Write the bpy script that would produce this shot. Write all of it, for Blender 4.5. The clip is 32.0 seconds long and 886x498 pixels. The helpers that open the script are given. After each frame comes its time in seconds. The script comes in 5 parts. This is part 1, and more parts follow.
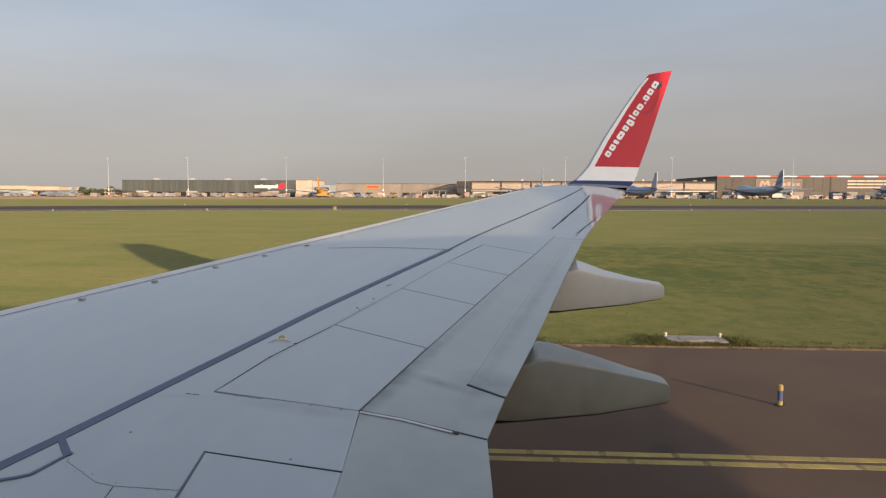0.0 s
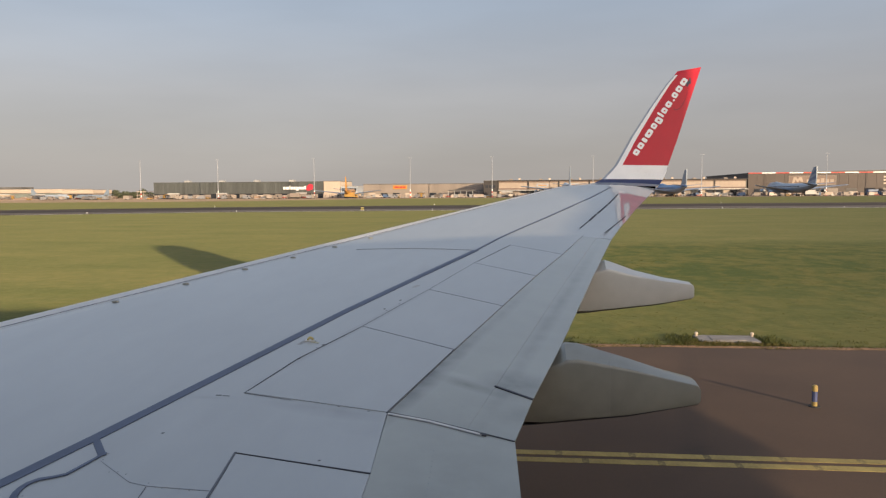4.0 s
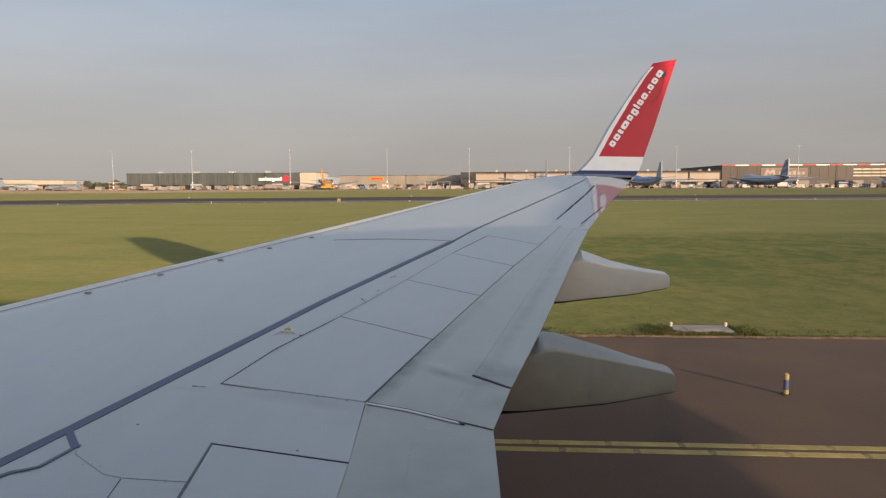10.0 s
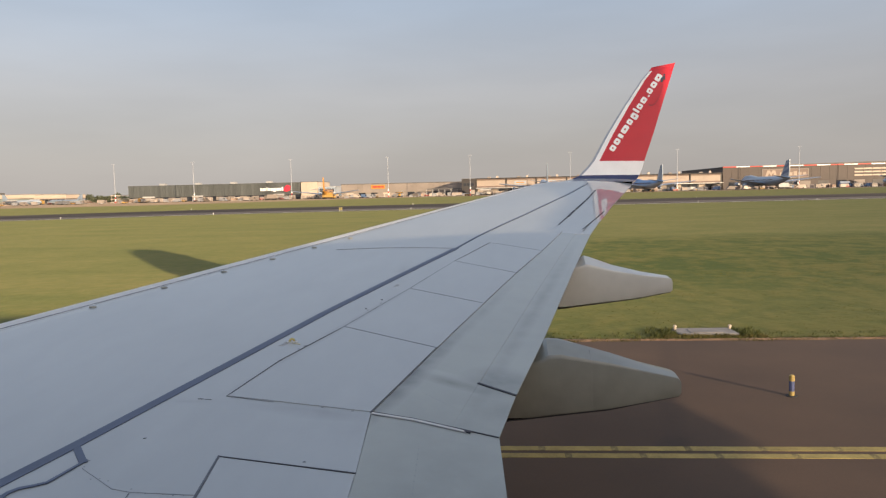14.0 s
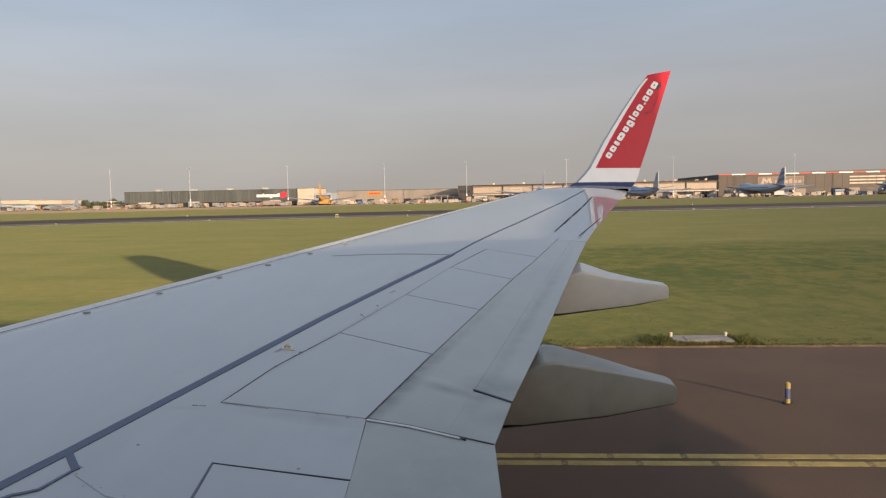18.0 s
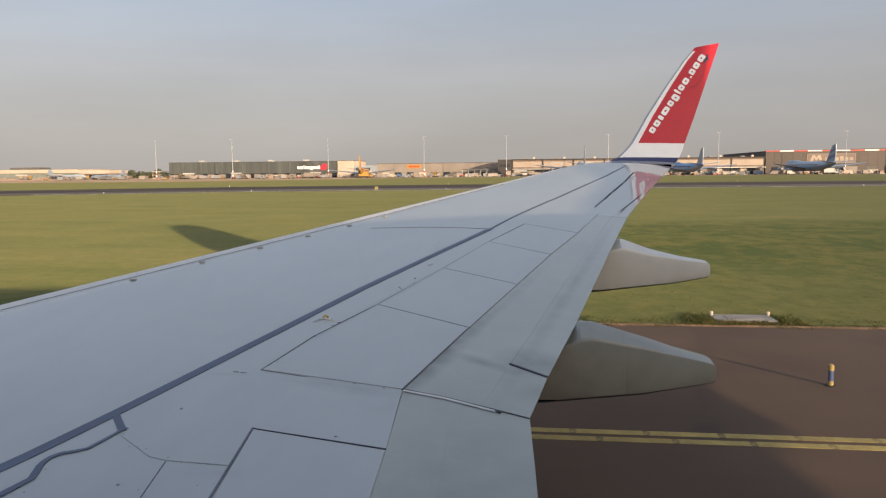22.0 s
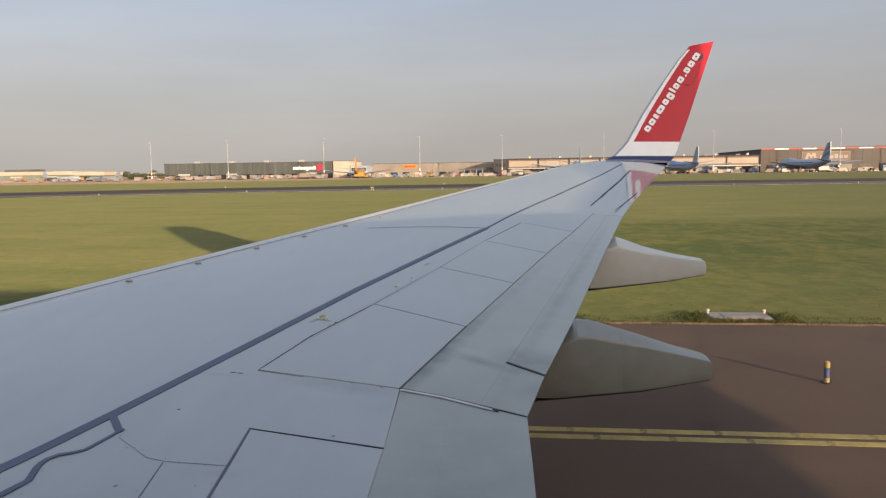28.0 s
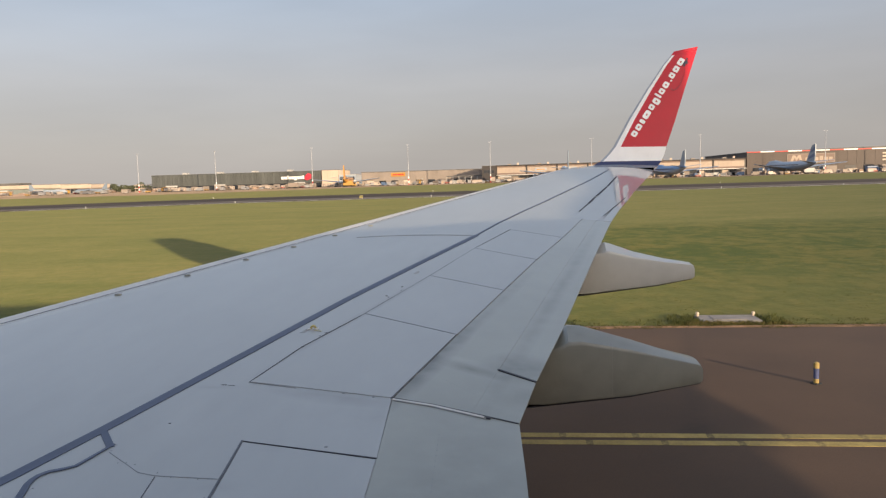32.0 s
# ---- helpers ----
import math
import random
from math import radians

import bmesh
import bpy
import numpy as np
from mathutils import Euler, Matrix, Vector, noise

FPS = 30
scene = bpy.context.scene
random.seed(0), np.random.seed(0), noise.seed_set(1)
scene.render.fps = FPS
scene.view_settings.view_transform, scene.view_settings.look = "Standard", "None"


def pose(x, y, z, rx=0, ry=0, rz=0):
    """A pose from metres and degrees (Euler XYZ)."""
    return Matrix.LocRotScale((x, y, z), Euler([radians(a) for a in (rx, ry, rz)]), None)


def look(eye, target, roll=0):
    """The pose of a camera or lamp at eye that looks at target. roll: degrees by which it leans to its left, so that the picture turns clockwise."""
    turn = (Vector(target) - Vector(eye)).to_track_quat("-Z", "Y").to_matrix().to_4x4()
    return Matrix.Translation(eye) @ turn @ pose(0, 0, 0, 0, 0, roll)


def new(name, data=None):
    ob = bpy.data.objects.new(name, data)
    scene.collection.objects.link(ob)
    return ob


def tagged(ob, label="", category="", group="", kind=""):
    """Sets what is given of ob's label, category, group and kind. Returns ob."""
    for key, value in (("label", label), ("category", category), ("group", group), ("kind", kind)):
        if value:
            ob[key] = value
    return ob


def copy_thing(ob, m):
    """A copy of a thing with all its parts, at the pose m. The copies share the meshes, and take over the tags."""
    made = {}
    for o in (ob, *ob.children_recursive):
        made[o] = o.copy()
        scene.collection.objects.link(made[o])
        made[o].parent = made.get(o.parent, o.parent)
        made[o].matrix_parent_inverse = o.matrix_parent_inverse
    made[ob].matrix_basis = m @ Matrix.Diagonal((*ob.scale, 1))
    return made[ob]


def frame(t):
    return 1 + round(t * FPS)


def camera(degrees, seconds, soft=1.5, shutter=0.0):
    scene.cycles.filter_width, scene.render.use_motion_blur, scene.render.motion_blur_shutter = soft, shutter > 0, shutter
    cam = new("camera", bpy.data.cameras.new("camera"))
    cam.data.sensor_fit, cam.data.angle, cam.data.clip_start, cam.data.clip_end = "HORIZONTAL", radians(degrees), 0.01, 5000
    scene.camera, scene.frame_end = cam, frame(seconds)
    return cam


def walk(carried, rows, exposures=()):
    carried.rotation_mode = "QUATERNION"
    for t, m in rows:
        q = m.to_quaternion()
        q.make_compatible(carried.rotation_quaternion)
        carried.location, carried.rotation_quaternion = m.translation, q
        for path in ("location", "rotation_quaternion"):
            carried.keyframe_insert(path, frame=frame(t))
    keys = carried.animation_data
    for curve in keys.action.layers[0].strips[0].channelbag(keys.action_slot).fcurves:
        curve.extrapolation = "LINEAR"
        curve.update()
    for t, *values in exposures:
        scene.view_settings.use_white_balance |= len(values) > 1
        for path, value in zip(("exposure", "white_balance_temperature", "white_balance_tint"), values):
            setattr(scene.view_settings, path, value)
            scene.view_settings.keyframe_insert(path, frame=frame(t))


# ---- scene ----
cam = camera(62.7, 32.0, soft=1.25)
PATH = [
    (0.0, pose(0.002, 0.001, 3.702, 85.539, -0.178, 3.623)),
    (0.5, pose(-0.002, -0.004, 3.705, 85.089, -0.183, 4.568)),
    (1.0, pose(0.007, -0.001, 3.706, 84.831, 0.188, 5.335)),
    (1.5, pose(0.003, -0.007, 3.710, 84.911, 0.570, 5.519)),
    (2.0, pose(0.003, -0.005, 3.711, 85.384, 0.634, 5.668)),
    (2.5, pose(0.006, -0.003, 3.707, 85.906, 0.710, 5.722)),
    (3.0, pose(0.004, -0.001, 3.707, 85.921, 0.551, 5.710)),
    (3.5, pose(0.007, 0.001, 3.713, 85.661, 0.329, 5.730)),
    (5.5, pose(0.004, -0.001, 3.706, 85.456, 0.765, 6.105)),
    (6.0, pose(0.005, -0.002, 3.708, 85.689, 0.855, 6.386)),
    (6.5, pose(0.005, -0.007, 3.713, 85.864, 0.778, 6.395)),
    (7.0, pose(0.003, 0.000, 3.706, 86.148, 0.652, 5.907)),
    (7.5, pose(0.009, -0.003, 3.707, 86.386, 0.567, 5.265)),
    (8.0, pose(0.003, -0.002, 3.712, 86.555, 0.637, 4.425)),
    (8.5, pose(0.001, -0.008, 3.710, 86.739, 0.745, 3.989)),
    (9.0, pose(0.000, -0.002, 3.705, 86.545, 0.748, 3.984)),
    (9.5, pose(-0.002, -0.002, 3.703, 86.229, 0.502, 3.957)),
    (10.0, pose(-0.000, 0.007, 3.699, 84.858, 0.251, 3.941)),
    (10.5, pose(-0.002, 0.002, 3.697, 83.726, 0.496, 4.397)),
    (11.0, pose(-0.002, 0.001, 3.701, 83.248, 0.624, 4.717)),
    (11.5, pose(-0.003, 0.001, 3.703, 83.376, 0.848, 4.818)),
    (12.0, pose(0.002, 0.002, 3.702, 83.785, 0.941, 4.662)),
    (12.5, pose(-0.002, 0.004, 3.705, 84.143, 1.013, 4.304)),
    (13.0, pose(-0.001, -0.001, 3.705, 84.629, 1.221, 4.152)),
    (13.5, pose(0.001, -0.004, 3.705, 84.965, 1.268, 4.113)),
    (14.0, pose(-0.001, -0.006, 3.710, 85.404, 1.302, 4.033)),
    (14.5, pose(0.003, -0.009, 3.710, 86.002, 1.188, 3.797)),
    (16.5, pose(-0.000, -0.006, 3.701, 85.766, 0.558, 3.862)),
    (17.0, pose(-0.005, -0.005, 3.703, 85.724, 0.458, 3.962)),
    (17.5, pose(0.003, -0.006, 3.709, 85.808, 1.157, 4.052)),
    (18.0, pose(0.001, 0.001, 3.706, 85.928, 1.137, 3.754)),
    (18.5, pose(0.002, -0.003, 3.705, 86.042, 1.432, 3.344)),
    (19.0, pose(-0.000, 0.004, 3.701, 85.812, 1.027, 3.298)),
    (19.5, pose(0.002, 0.002, 3.700, 84.464, 0.864, 4.201)),
    (20.0, pose(0.001, 0.001, 3.700, 83.711, 0.557, 5.214)),
    (20.5, pose(0.000, 0.003, 3.701, 83.352, 0.463, 5.906)),
    (21.0, pose(-0.002, -0.007, 3.704, 83.398, 0.297, 6.412)),
    (21.5, pose(0.002, -0.002, 3.702, 83.775, 0.252, 6.826)),
    (22.0, pose(0.002, 0.002, 3.704, 83.912, 0.503, 6.839)),
    (22.5, pose(-0.003, -0.002, 3.699, 84.070, 0.484, 6.555)),
    (23.0, pose(-0.001, 0.002, 3.698, 84.195, 0.569, 6.334)),
    (23.5, pose(0.005, 0.003, 3.700, 84.203, 0.700, 6.329)),
    (24.0, pose(0.003, 0.006, 3.700, 84.280, 0.710, 6.217)),
    (24.5, pose(0.004, 0.002, 3.700, 84.477, 0.655, 5.953)),
    (26.5, pose(0.002, 0.005, 3.703, 83.780, 0.955, 5.661)),
    (27.0, pose(0.001, 0.007, 3.702, 83.726, 0.988, 6.068)),
    (27.5, pose(-0.003, -0.005, 3.701, 83.893, 0.856, 6.372)),
    (28.0, pose(0.001, -0.000, 3.700, 83.895, 0.812, 6.510)),
    (28.5, pose(-0.001, 0.003, 3.698, 83.973, 0.748, 6.512)),
    (29.0, pose(-0.001, 0.000, 3.698, 84.070, 0.680, 6.564)),
    (29.5, pose(-0.001, -0.000, 3.701, 84.071, 0.738, 6.423)),
    (30.0, pose(0.003, 0.006, 3.698, 84.084, 0.819, 6.192)),
    (30.5, pose(0.001, 0.004, 3.700, 84.098, 1.075, 5.604)),
    (31.0, pose(0.004, 0.005, 3.703, 83.899, 1.201, 5.232)),
    (31.5, pose(0.005, -0.001, 3.709, 84.016, 1.308, 5.279)),
    (32.0, pose(0.004, -0.011, 3.708, 84.458, 1.663, 5.622)),
]
walk(cam, PATH, exposures=[(0.0, 0.27), (3.0, 0.24), (9.0, 0.17), (10.0, 0.19), (11.0, 0.30), (12.5, 0.38), (14.5, 0.38), (17.0, 0.30), (20.0, 0.21), (23.0, 0.35), (28.0, 0.36), (32.0, 0.37)])

# ---- world and sun ----
SUN = Vector((3.75, -4.47, 1.0)).normalized()
SUN_EL = math.asin(SUN.z)
SUN_AZ = math.atan2(SUN.x, SUN.y)

world = bpy.data.worlds.new("sky")
scene.world = world
world.use_nodes = True
wn, wl = world.node_tree.nodes, world.node_tree.links
wn.clear()
w_out = wn.new("ShaderNodeOutputWorld")
w_bg = wn.new("ShaderNodeBackground")
w_sky = wn.new("ShaderNodeTexSky")
w_sky.sky_type = "NISHITA"
w_sky.sun_disc = False
w_sky.sun_elevation = SUN_EL
w_sky.sun_rotation = SUN_AZ
w_sky.air_density, w_sky.dust_density, w_sky.ozone_density = 1.0, 3.0, 1.0
w_bg.inputs["Strength"].default_value = 0.80
# thick evening haze over the clear sky: pinkish grey at the horizon, pale blue above, brighter towards the sun
w_tc, w_sep, w_ramp = wn.new("ShaderNodeTexCoord"), wn.new("ShaderNodeSeparateXYZ"), wn.new("ShaderNodeValToRGB")
wl.new(w_tc.outputs["Generated"], w_sep.inputs[0])
wl.new(w_sep.outputs["Z"], w_ramp.inputs["Fac"])
HAZE = [(0.0, (0.49, 0.45, 0.42)), (0.05, (0.505, 0.475, 0.455)), (0.13, (0.515, 0.51, 0.53)), (0.24, (0.46, 0.53, 0.64)), (0.55, (0.35, 0.43, 0.58)), (0.8, (0.46, 0.57, 0.77)), (1.0, (0.50, 0.61, 0.82))]
ramp_e = w_ramp.color_ramp.elements
ramp_e[0].position, ramp_e[0].color = HAZE[0][0], (*HAZE[0][1], 1)
ramp_e[1].position, ramp_e[1].color = HAZE[-1][0], (*HAZE[-1][1], 1)
for p, c in HAZE[1:-1]:
    ramp_e.new(p).color = (*c, 1)
w_dot, w_pow, w_glow = wn.new("ShaderNodeVectorMath"), wn.new("ShaderNodeMath"), wn.new("ShaderNodeMix")
w_dot.operation = "DOT_PRODUCT"
w_dot.inputs[1].default_value = SUN
wl.new(w_tc.outputs["Generated"], w_dot.inputs[0])
w_max = wn.new("ShaderNodeMath")
w_max.operation, w_max.inputs[1].default_value = "MAXIMUM", 0.0
wl.new(w_dot.outputs["Value"], w_max.inputs[0])
w_pow.operation, w_pow.inputs[1].default_value = "POWER", 6.0
wl.new(w_max.outputs[0], w_pow.inputs[0])
w_glow.data_type, w_glow.blend_type = "RGBA", "ADD"
wl.new(w_pow.outputs[0], w_glow.inputs["Factor"])
wl.new(w_ramp.outputs[0], w_glow.inputs["A"])
w_glow.inputs["B"].default_value = (4.0, 3.15, 2.3, 1)
w_mix, w_dim = wn.new("ShaderNodeMix"), wn.new("ShaderNodeVectorMath")
w_dim.operation, w_dim.inputs["Scale"].default_value = "SCALE", 0.12
wl.new(w_sky.outputs[0], w_dim.inputs[0])
w_mix.data_type = "RGBA"
w_mix.inputs["Factor"].default_value = 0.88
wl.new(w_dim.outputs[0], w_mix.inputs["A"])
wl.new(w_glow.outputs["Result"], w_mix.inputs["B"])
# faint streaks of high cloud
w_map, w_cloud, w_mr, w_tint = wn.new("ShaderNodeMapping"), wn.new("ShaderNodeTexNoise"), wn.new("ShaderNodeMapRange"), wn.new("ShaderNodeVectorMath")
w_map.inputs["Scale"].default_value = (1.0, 1.0, 5.0)
w_cloud.inputs["Scale"].default_value, w_cloud.inputs["Detail"].default_value = 2.6, 5
wl.new(w_tc.outputs["Generated"], w_map.inputs["Vector"]), wl.new(w_map.outputs[0], w_cloud.inputs["Vector"])
w_mr.inputs["From Min"].default_value, w_mr.inputs["From Max"].default_value = 0.35, 0.75
w_mr.inputs["To Min"].default_value, w_mr.inputs["To Max"].default_value = 0.965, 1.08
wl.new(w_cloud.outputs["Fac"], w_mr.inputs["Value"])
w_tint.operation = "SCALE"
w_side, w_both = wn.new("ShaderNodeMapRange"), wn.new("ShaderNodeMath")
w_side.inputs["From Min"].default_value, w_side.inputs["From Max"].default_value = -0.6, 0.6
w_side.inputs["To Min"].default_value, w_side.inputs["To Max"].default_value = 1.05, 0.86
wl.new(w_sep.outputs["X"], w_side.inputs["Value"])
w_both.operation = "MULTIPLY"
wl.new(w_side.outputs[0], w_both.inputs[0]), wl.new(w_mr.outputs[0], w_both.inputs[1])
wl.new(w_mix.outputs["Result"], w_tint.inputs[0]), wl.new(w_both.outputs[0], w_tint.inputs["Scale"])
wl.new(w_tint.outputs[0], w_bg.inputs["Color"])
wl.new(w_bg.outputs[0], w_out.inputs["Surface"])

sun = new("sun", bpy.data.lights.new("sun", "SUN"))
sun.data.energy, sun.data.angle, sun.data.color = 4.8, radians(0.5), (1.0, 0.76, 0.50)
sun.matrix_world = look(SUN * 100, (0, 0, 0))

# ---- materials ----
def mat(name, base, rough=0.6, metal=0.0, var=0.15, scale=3.0, fine=40.0, bump=0.1, dist=0.01, coat=0.0, tint=None, spec=0.5, rand=0.0, stretch=(1, 1, 1), matte=0.0, coat_rough=0.03):
    """A surface with two scales of variation in colour, gloss and relief, in metres."""
    m = bpy.data.materials.new(name)
    m.use_nodes = True
    n, l = m.node_tree.nodes, m.node_tree.links
    b = n["Principled BSDF"]
    tc = n.new("ShaderNodeTexCoord")
    mp = n.new("ShaderNodeMapping")
    mp.inputs["Scale"].default_value = stretch
    l.new(tc.outputs["Object"], mp.inputs["Vector"])
    big, small = n.new("ShaderNodeTexNoise"), n.new("ShaderNodeTexNoise")
    big.inputs["Scale"].default_value, small.inputs["Scale"].default_value = scale, fine
    big.inputs["Detail"].default_value, small.inputs["Detail"].default_value = 6, 4
    l.new(mp.outputs[0], big.inputs["Vector"]), l.new(mp.outputs[0], small.inputs["Vector"])
    add = n.new("ShaderNodeMix")
    add.data_type = "FLOAT"
    add.inputs["Factor"].default_value = 0.4
    l.new(big.outputs["Fac"], add.inputs["A"]), l.new(small.outputs["Fac"], add.inputs["B"])
    ramp = n.new("ShaderNodeValToRGB")
    lo = [c * (1 - var * 1.6) for c in base]
    hi = [min(1, c * (1 + var * 1.6)) for c in (tint or base)]
    ramp.color_ramp.elements[0].position, ramp.color_ramp.elements[1].position = 0.3, 0.7
    ramp.color_ramp.elements[0].color, ramp.color_ramp.elements[1].color = (*lo, 1), (*hi, 1)
    l.new(add.outputs["Result"], ramp.inputs["Fac"])
    colour = ramp.outputs["Color"]
    if rand:
        info, hsv, mr = n.new("ShaderNodeObjectInfo"), n.new("ShaderNodeHueSaturation"), n.new("ShaderNodeMapRange")
        mr.inputs["To Min"].default_value, mr.inputs["To Max"].default_value = 1 - rand, 1 + rand
        l.new(info.outputs["Random"], mr.inputs["Value"]), l.new(mr.outputs[0], hsv.inputs["Value"])
        l.new(colour, hsv.inputs["Color"])
        colour = hsv.outputs["Color"]
    l.new(colour, b.inputs["Base Color"])
    rr = n.new("ShaderNodeMapRange")
    rr.inputs["To Min"].default_value, rr.inputs["To Max"].default_value = max(0.02, rough - 0.08), min(1, rough + 0.08)
    l.new(add.outputs["Result"], rr.inputs["Value"]), l.new(rr.outputs[0], b.inputs["Roughness"])
    b.inputs["Metallic"].default_value = metal
    b.inputs["Diffuse Roughness"].default_value = matte
    b.inputs["Coat Weight"].default_value = coat
    b.inputs["Coat Roughness"].default_value = coat_rough
    b.inputs["Specular IOR Level"].default_value = spec
    if bump:
        bp = n.new("ShaderNodeBump")
        bp.inputs["Strength"].default_value, bp.inputs["Distance"].default_value = bump, dist
        l.new(add.outputs["Result"], bp.inputs["Height"]), l.new(bp.outputs[0], b.inputs["Normal"])
    return m


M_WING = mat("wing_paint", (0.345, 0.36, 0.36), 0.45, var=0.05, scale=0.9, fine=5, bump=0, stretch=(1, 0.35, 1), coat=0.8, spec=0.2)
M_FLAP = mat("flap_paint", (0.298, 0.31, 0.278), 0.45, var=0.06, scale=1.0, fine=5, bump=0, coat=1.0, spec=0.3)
M_FAINT = mat("faint_seam", (0.22, 0.23, 0.25), 0.5, var=0.2, coat=0.6, spec=0.2)
M_VFAINT = mat("hairline_seam", (0.31, 0.325, 0.345), 0.45, var=0.1, coat=0.7, spec=0.2)
M_CURL = mat("curl_decal", (0.20, 0.012, 0.03), 0.35, var=0.05)
M_THIN = mat("thin_joint", (0.085, 0.09, 0.105), 0.6, var=0.3, coat=0.5, spec=0.2)


def stain_or_shade(m, spots):
    """Dark stains and painted shade on a surface: (centre, half-lengths, strength)."""
    n, l = m.node_tree.nodes, m.node_tree.links
    b = n["Principled BSDF"]
    col = b.inputs["Base Color"].links[0].from_socket
    tc = n.new("ShaderNodeTexCoord")
    for centre, half, strength in spots:
        mp, gr, nz, mul, mix = n.new("ShaderNodeMapping"), n.new("ShaderNodeTexGradient"), n.new("ShaderNodeTexNoise"), n.new("ShaderNodeMath"), n.new("ShaderNodeMix")
        mp.inputs["Scale"].default_value = [1 / h for h in half]
        mp.inputs["Location"].default_value = [-c / h for c, h in zip(centre, half)]
        l.new(tc.outputs["Object"], mp.inputs["Vector"])
        gr.gradient_type = "QUADRATIC_SPHERE"
        l.new(mp.outputs[0], gr.inputs["Vector"])
        nz.inputs["Scale"].default_value, nz.inputs["Detail"].default_value = 7, 4
        along_x = n.new("ShaderNodeMapping")
        along_x.inputs["Scale"].default_value = (0.6, 1.1, 1.0)
        l.new(tc.outputs["Object"], along_x.inputs["Vector"])
        l.new(along_x.outputs[0], nz.inputs["Vector"])
        sharp = n.new("ShaderNodeMapRange")
        sharp.inputs["From Min"].default_value, sharp.inputs["From Max"].default_value = 0.22, 0.72
        l.new(nz.outputs["Fac"], sharp.inputs["Value"])
        mul.operation = "MULTIPLY"
        l.new(gr.outputs["Fac"], mul.inputs[0]), l.new(sharp.outputs[0], mul.inputs[1])
        amp = n.new("ShaderNodeMath")
        amp.operation, amp.use_clamp, amp.inputs[1].default_value = "MULTIPLY", True, strength * 2
        l.new(mul.outputs[0], amp.inputs[0])
        mix.data_type = "RGBA"
        mix.inputs["B"].default_value = (0.085, 0.085, 0.085, 1)
        l.new(amp.outputs[0], mix.inputs["Factor"]), l.new(col, mix.inputs["A"])
        col = mix.outputs["Result"]
    l.new(col, b.inputs["Base Color"])


stain_or_shade(M_WING, [((-0.75, 3.40, 2.57), (0.5, 0.22, 0.5), 0.08), ((-1.7, 3.75, 2.6), (0.35, 0.06, 0.5), 0.12), ((-1.25, 2.72, 2.5), (0.30, 0.08, 0.5), 0.12), ((-0.9, 7.0, 2.95), (0.15, 1.2, 0.5), 0.12)])


def smear_or_shade(m, centre, turn, half, strength, colour=(0.085, 0.085, 0.08)):
    """A soft streak for soot, rubbed paint and painted shade: its middle (x, y), its turn from the x axis in degrees,
    half-length and half-width.
    """
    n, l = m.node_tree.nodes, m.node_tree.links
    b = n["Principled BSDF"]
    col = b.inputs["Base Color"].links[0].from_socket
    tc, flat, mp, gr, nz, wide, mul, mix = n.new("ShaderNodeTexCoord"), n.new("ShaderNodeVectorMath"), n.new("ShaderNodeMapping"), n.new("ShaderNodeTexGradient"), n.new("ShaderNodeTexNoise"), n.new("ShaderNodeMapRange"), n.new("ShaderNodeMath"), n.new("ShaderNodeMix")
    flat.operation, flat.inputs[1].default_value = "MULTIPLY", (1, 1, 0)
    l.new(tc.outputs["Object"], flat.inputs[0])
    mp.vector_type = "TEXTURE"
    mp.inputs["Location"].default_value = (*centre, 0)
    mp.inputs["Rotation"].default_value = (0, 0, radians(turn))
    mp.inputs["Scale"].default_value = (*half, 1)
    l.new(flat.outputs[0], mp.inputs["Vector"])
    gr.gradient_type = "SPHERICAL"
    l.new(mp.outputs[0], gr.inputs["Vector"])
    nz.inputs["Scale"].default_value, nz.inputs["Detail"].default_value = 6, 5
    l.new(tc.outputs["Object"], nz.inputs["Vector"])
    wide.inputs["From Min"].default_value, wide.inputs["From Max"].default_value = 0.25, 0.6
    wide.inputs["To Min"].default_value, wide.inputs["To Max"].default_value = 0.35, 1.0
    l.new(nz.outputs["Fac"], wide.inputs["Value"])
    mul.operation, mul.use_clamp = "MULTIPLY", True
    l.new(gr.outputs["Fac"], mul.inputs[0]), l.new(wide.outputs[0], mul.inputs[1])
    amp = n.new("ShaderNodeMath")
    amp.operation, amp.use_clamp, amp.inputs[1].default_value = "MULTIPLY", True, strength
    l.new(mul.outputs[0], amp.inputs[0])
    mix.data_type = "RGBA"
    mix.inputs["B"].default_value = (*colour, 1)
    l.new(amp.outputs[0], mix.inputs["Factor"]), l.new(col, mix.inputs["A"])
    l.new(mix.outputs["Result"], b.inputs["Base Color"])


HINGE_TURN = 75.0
# shade behind the spoiler edge painted in with the soot along the hinge
smear_or_shade(M_FLAP, (-0.49, 4.18), HINGE_TURN, (1.05, 0.10), 1.05)
smear_or_shade(M_FLAP, (-0.12, 5.45), HINGE_TURN, (1.3, 0.07), 0.35)
# greenish smudge across the flap, with a pale edge
smear_or_shade(M_FLAP, (-0.27, 4.08), -24, (0.26, 0.07), 0.75, (0.12, 0.125, 0.105))
smear_or_shade(M_FLAP, (-0.35, 4.22), -18, (0.20, 0.05), 0.35, (0.42, 0.42, 0.39))
# darker around the gap at the flap's inner end
smear_or_shade(M_FLAP, (0.02, 4.16), -30, (0.26, 0.26), 0.75, (0.10, 0.105, 0.095))
smear_or_shade(M_FLAP, (0.03, 3.78), -25, (0.25, 0.22), 0.40, (0.13, 0.135, 0.12))
# shade on the aft flap's nose, painted along the seam
smear_or_shade(M_FLAP, (0.37, 6.0), 77.4, (3.0, 0.075), 0.42)
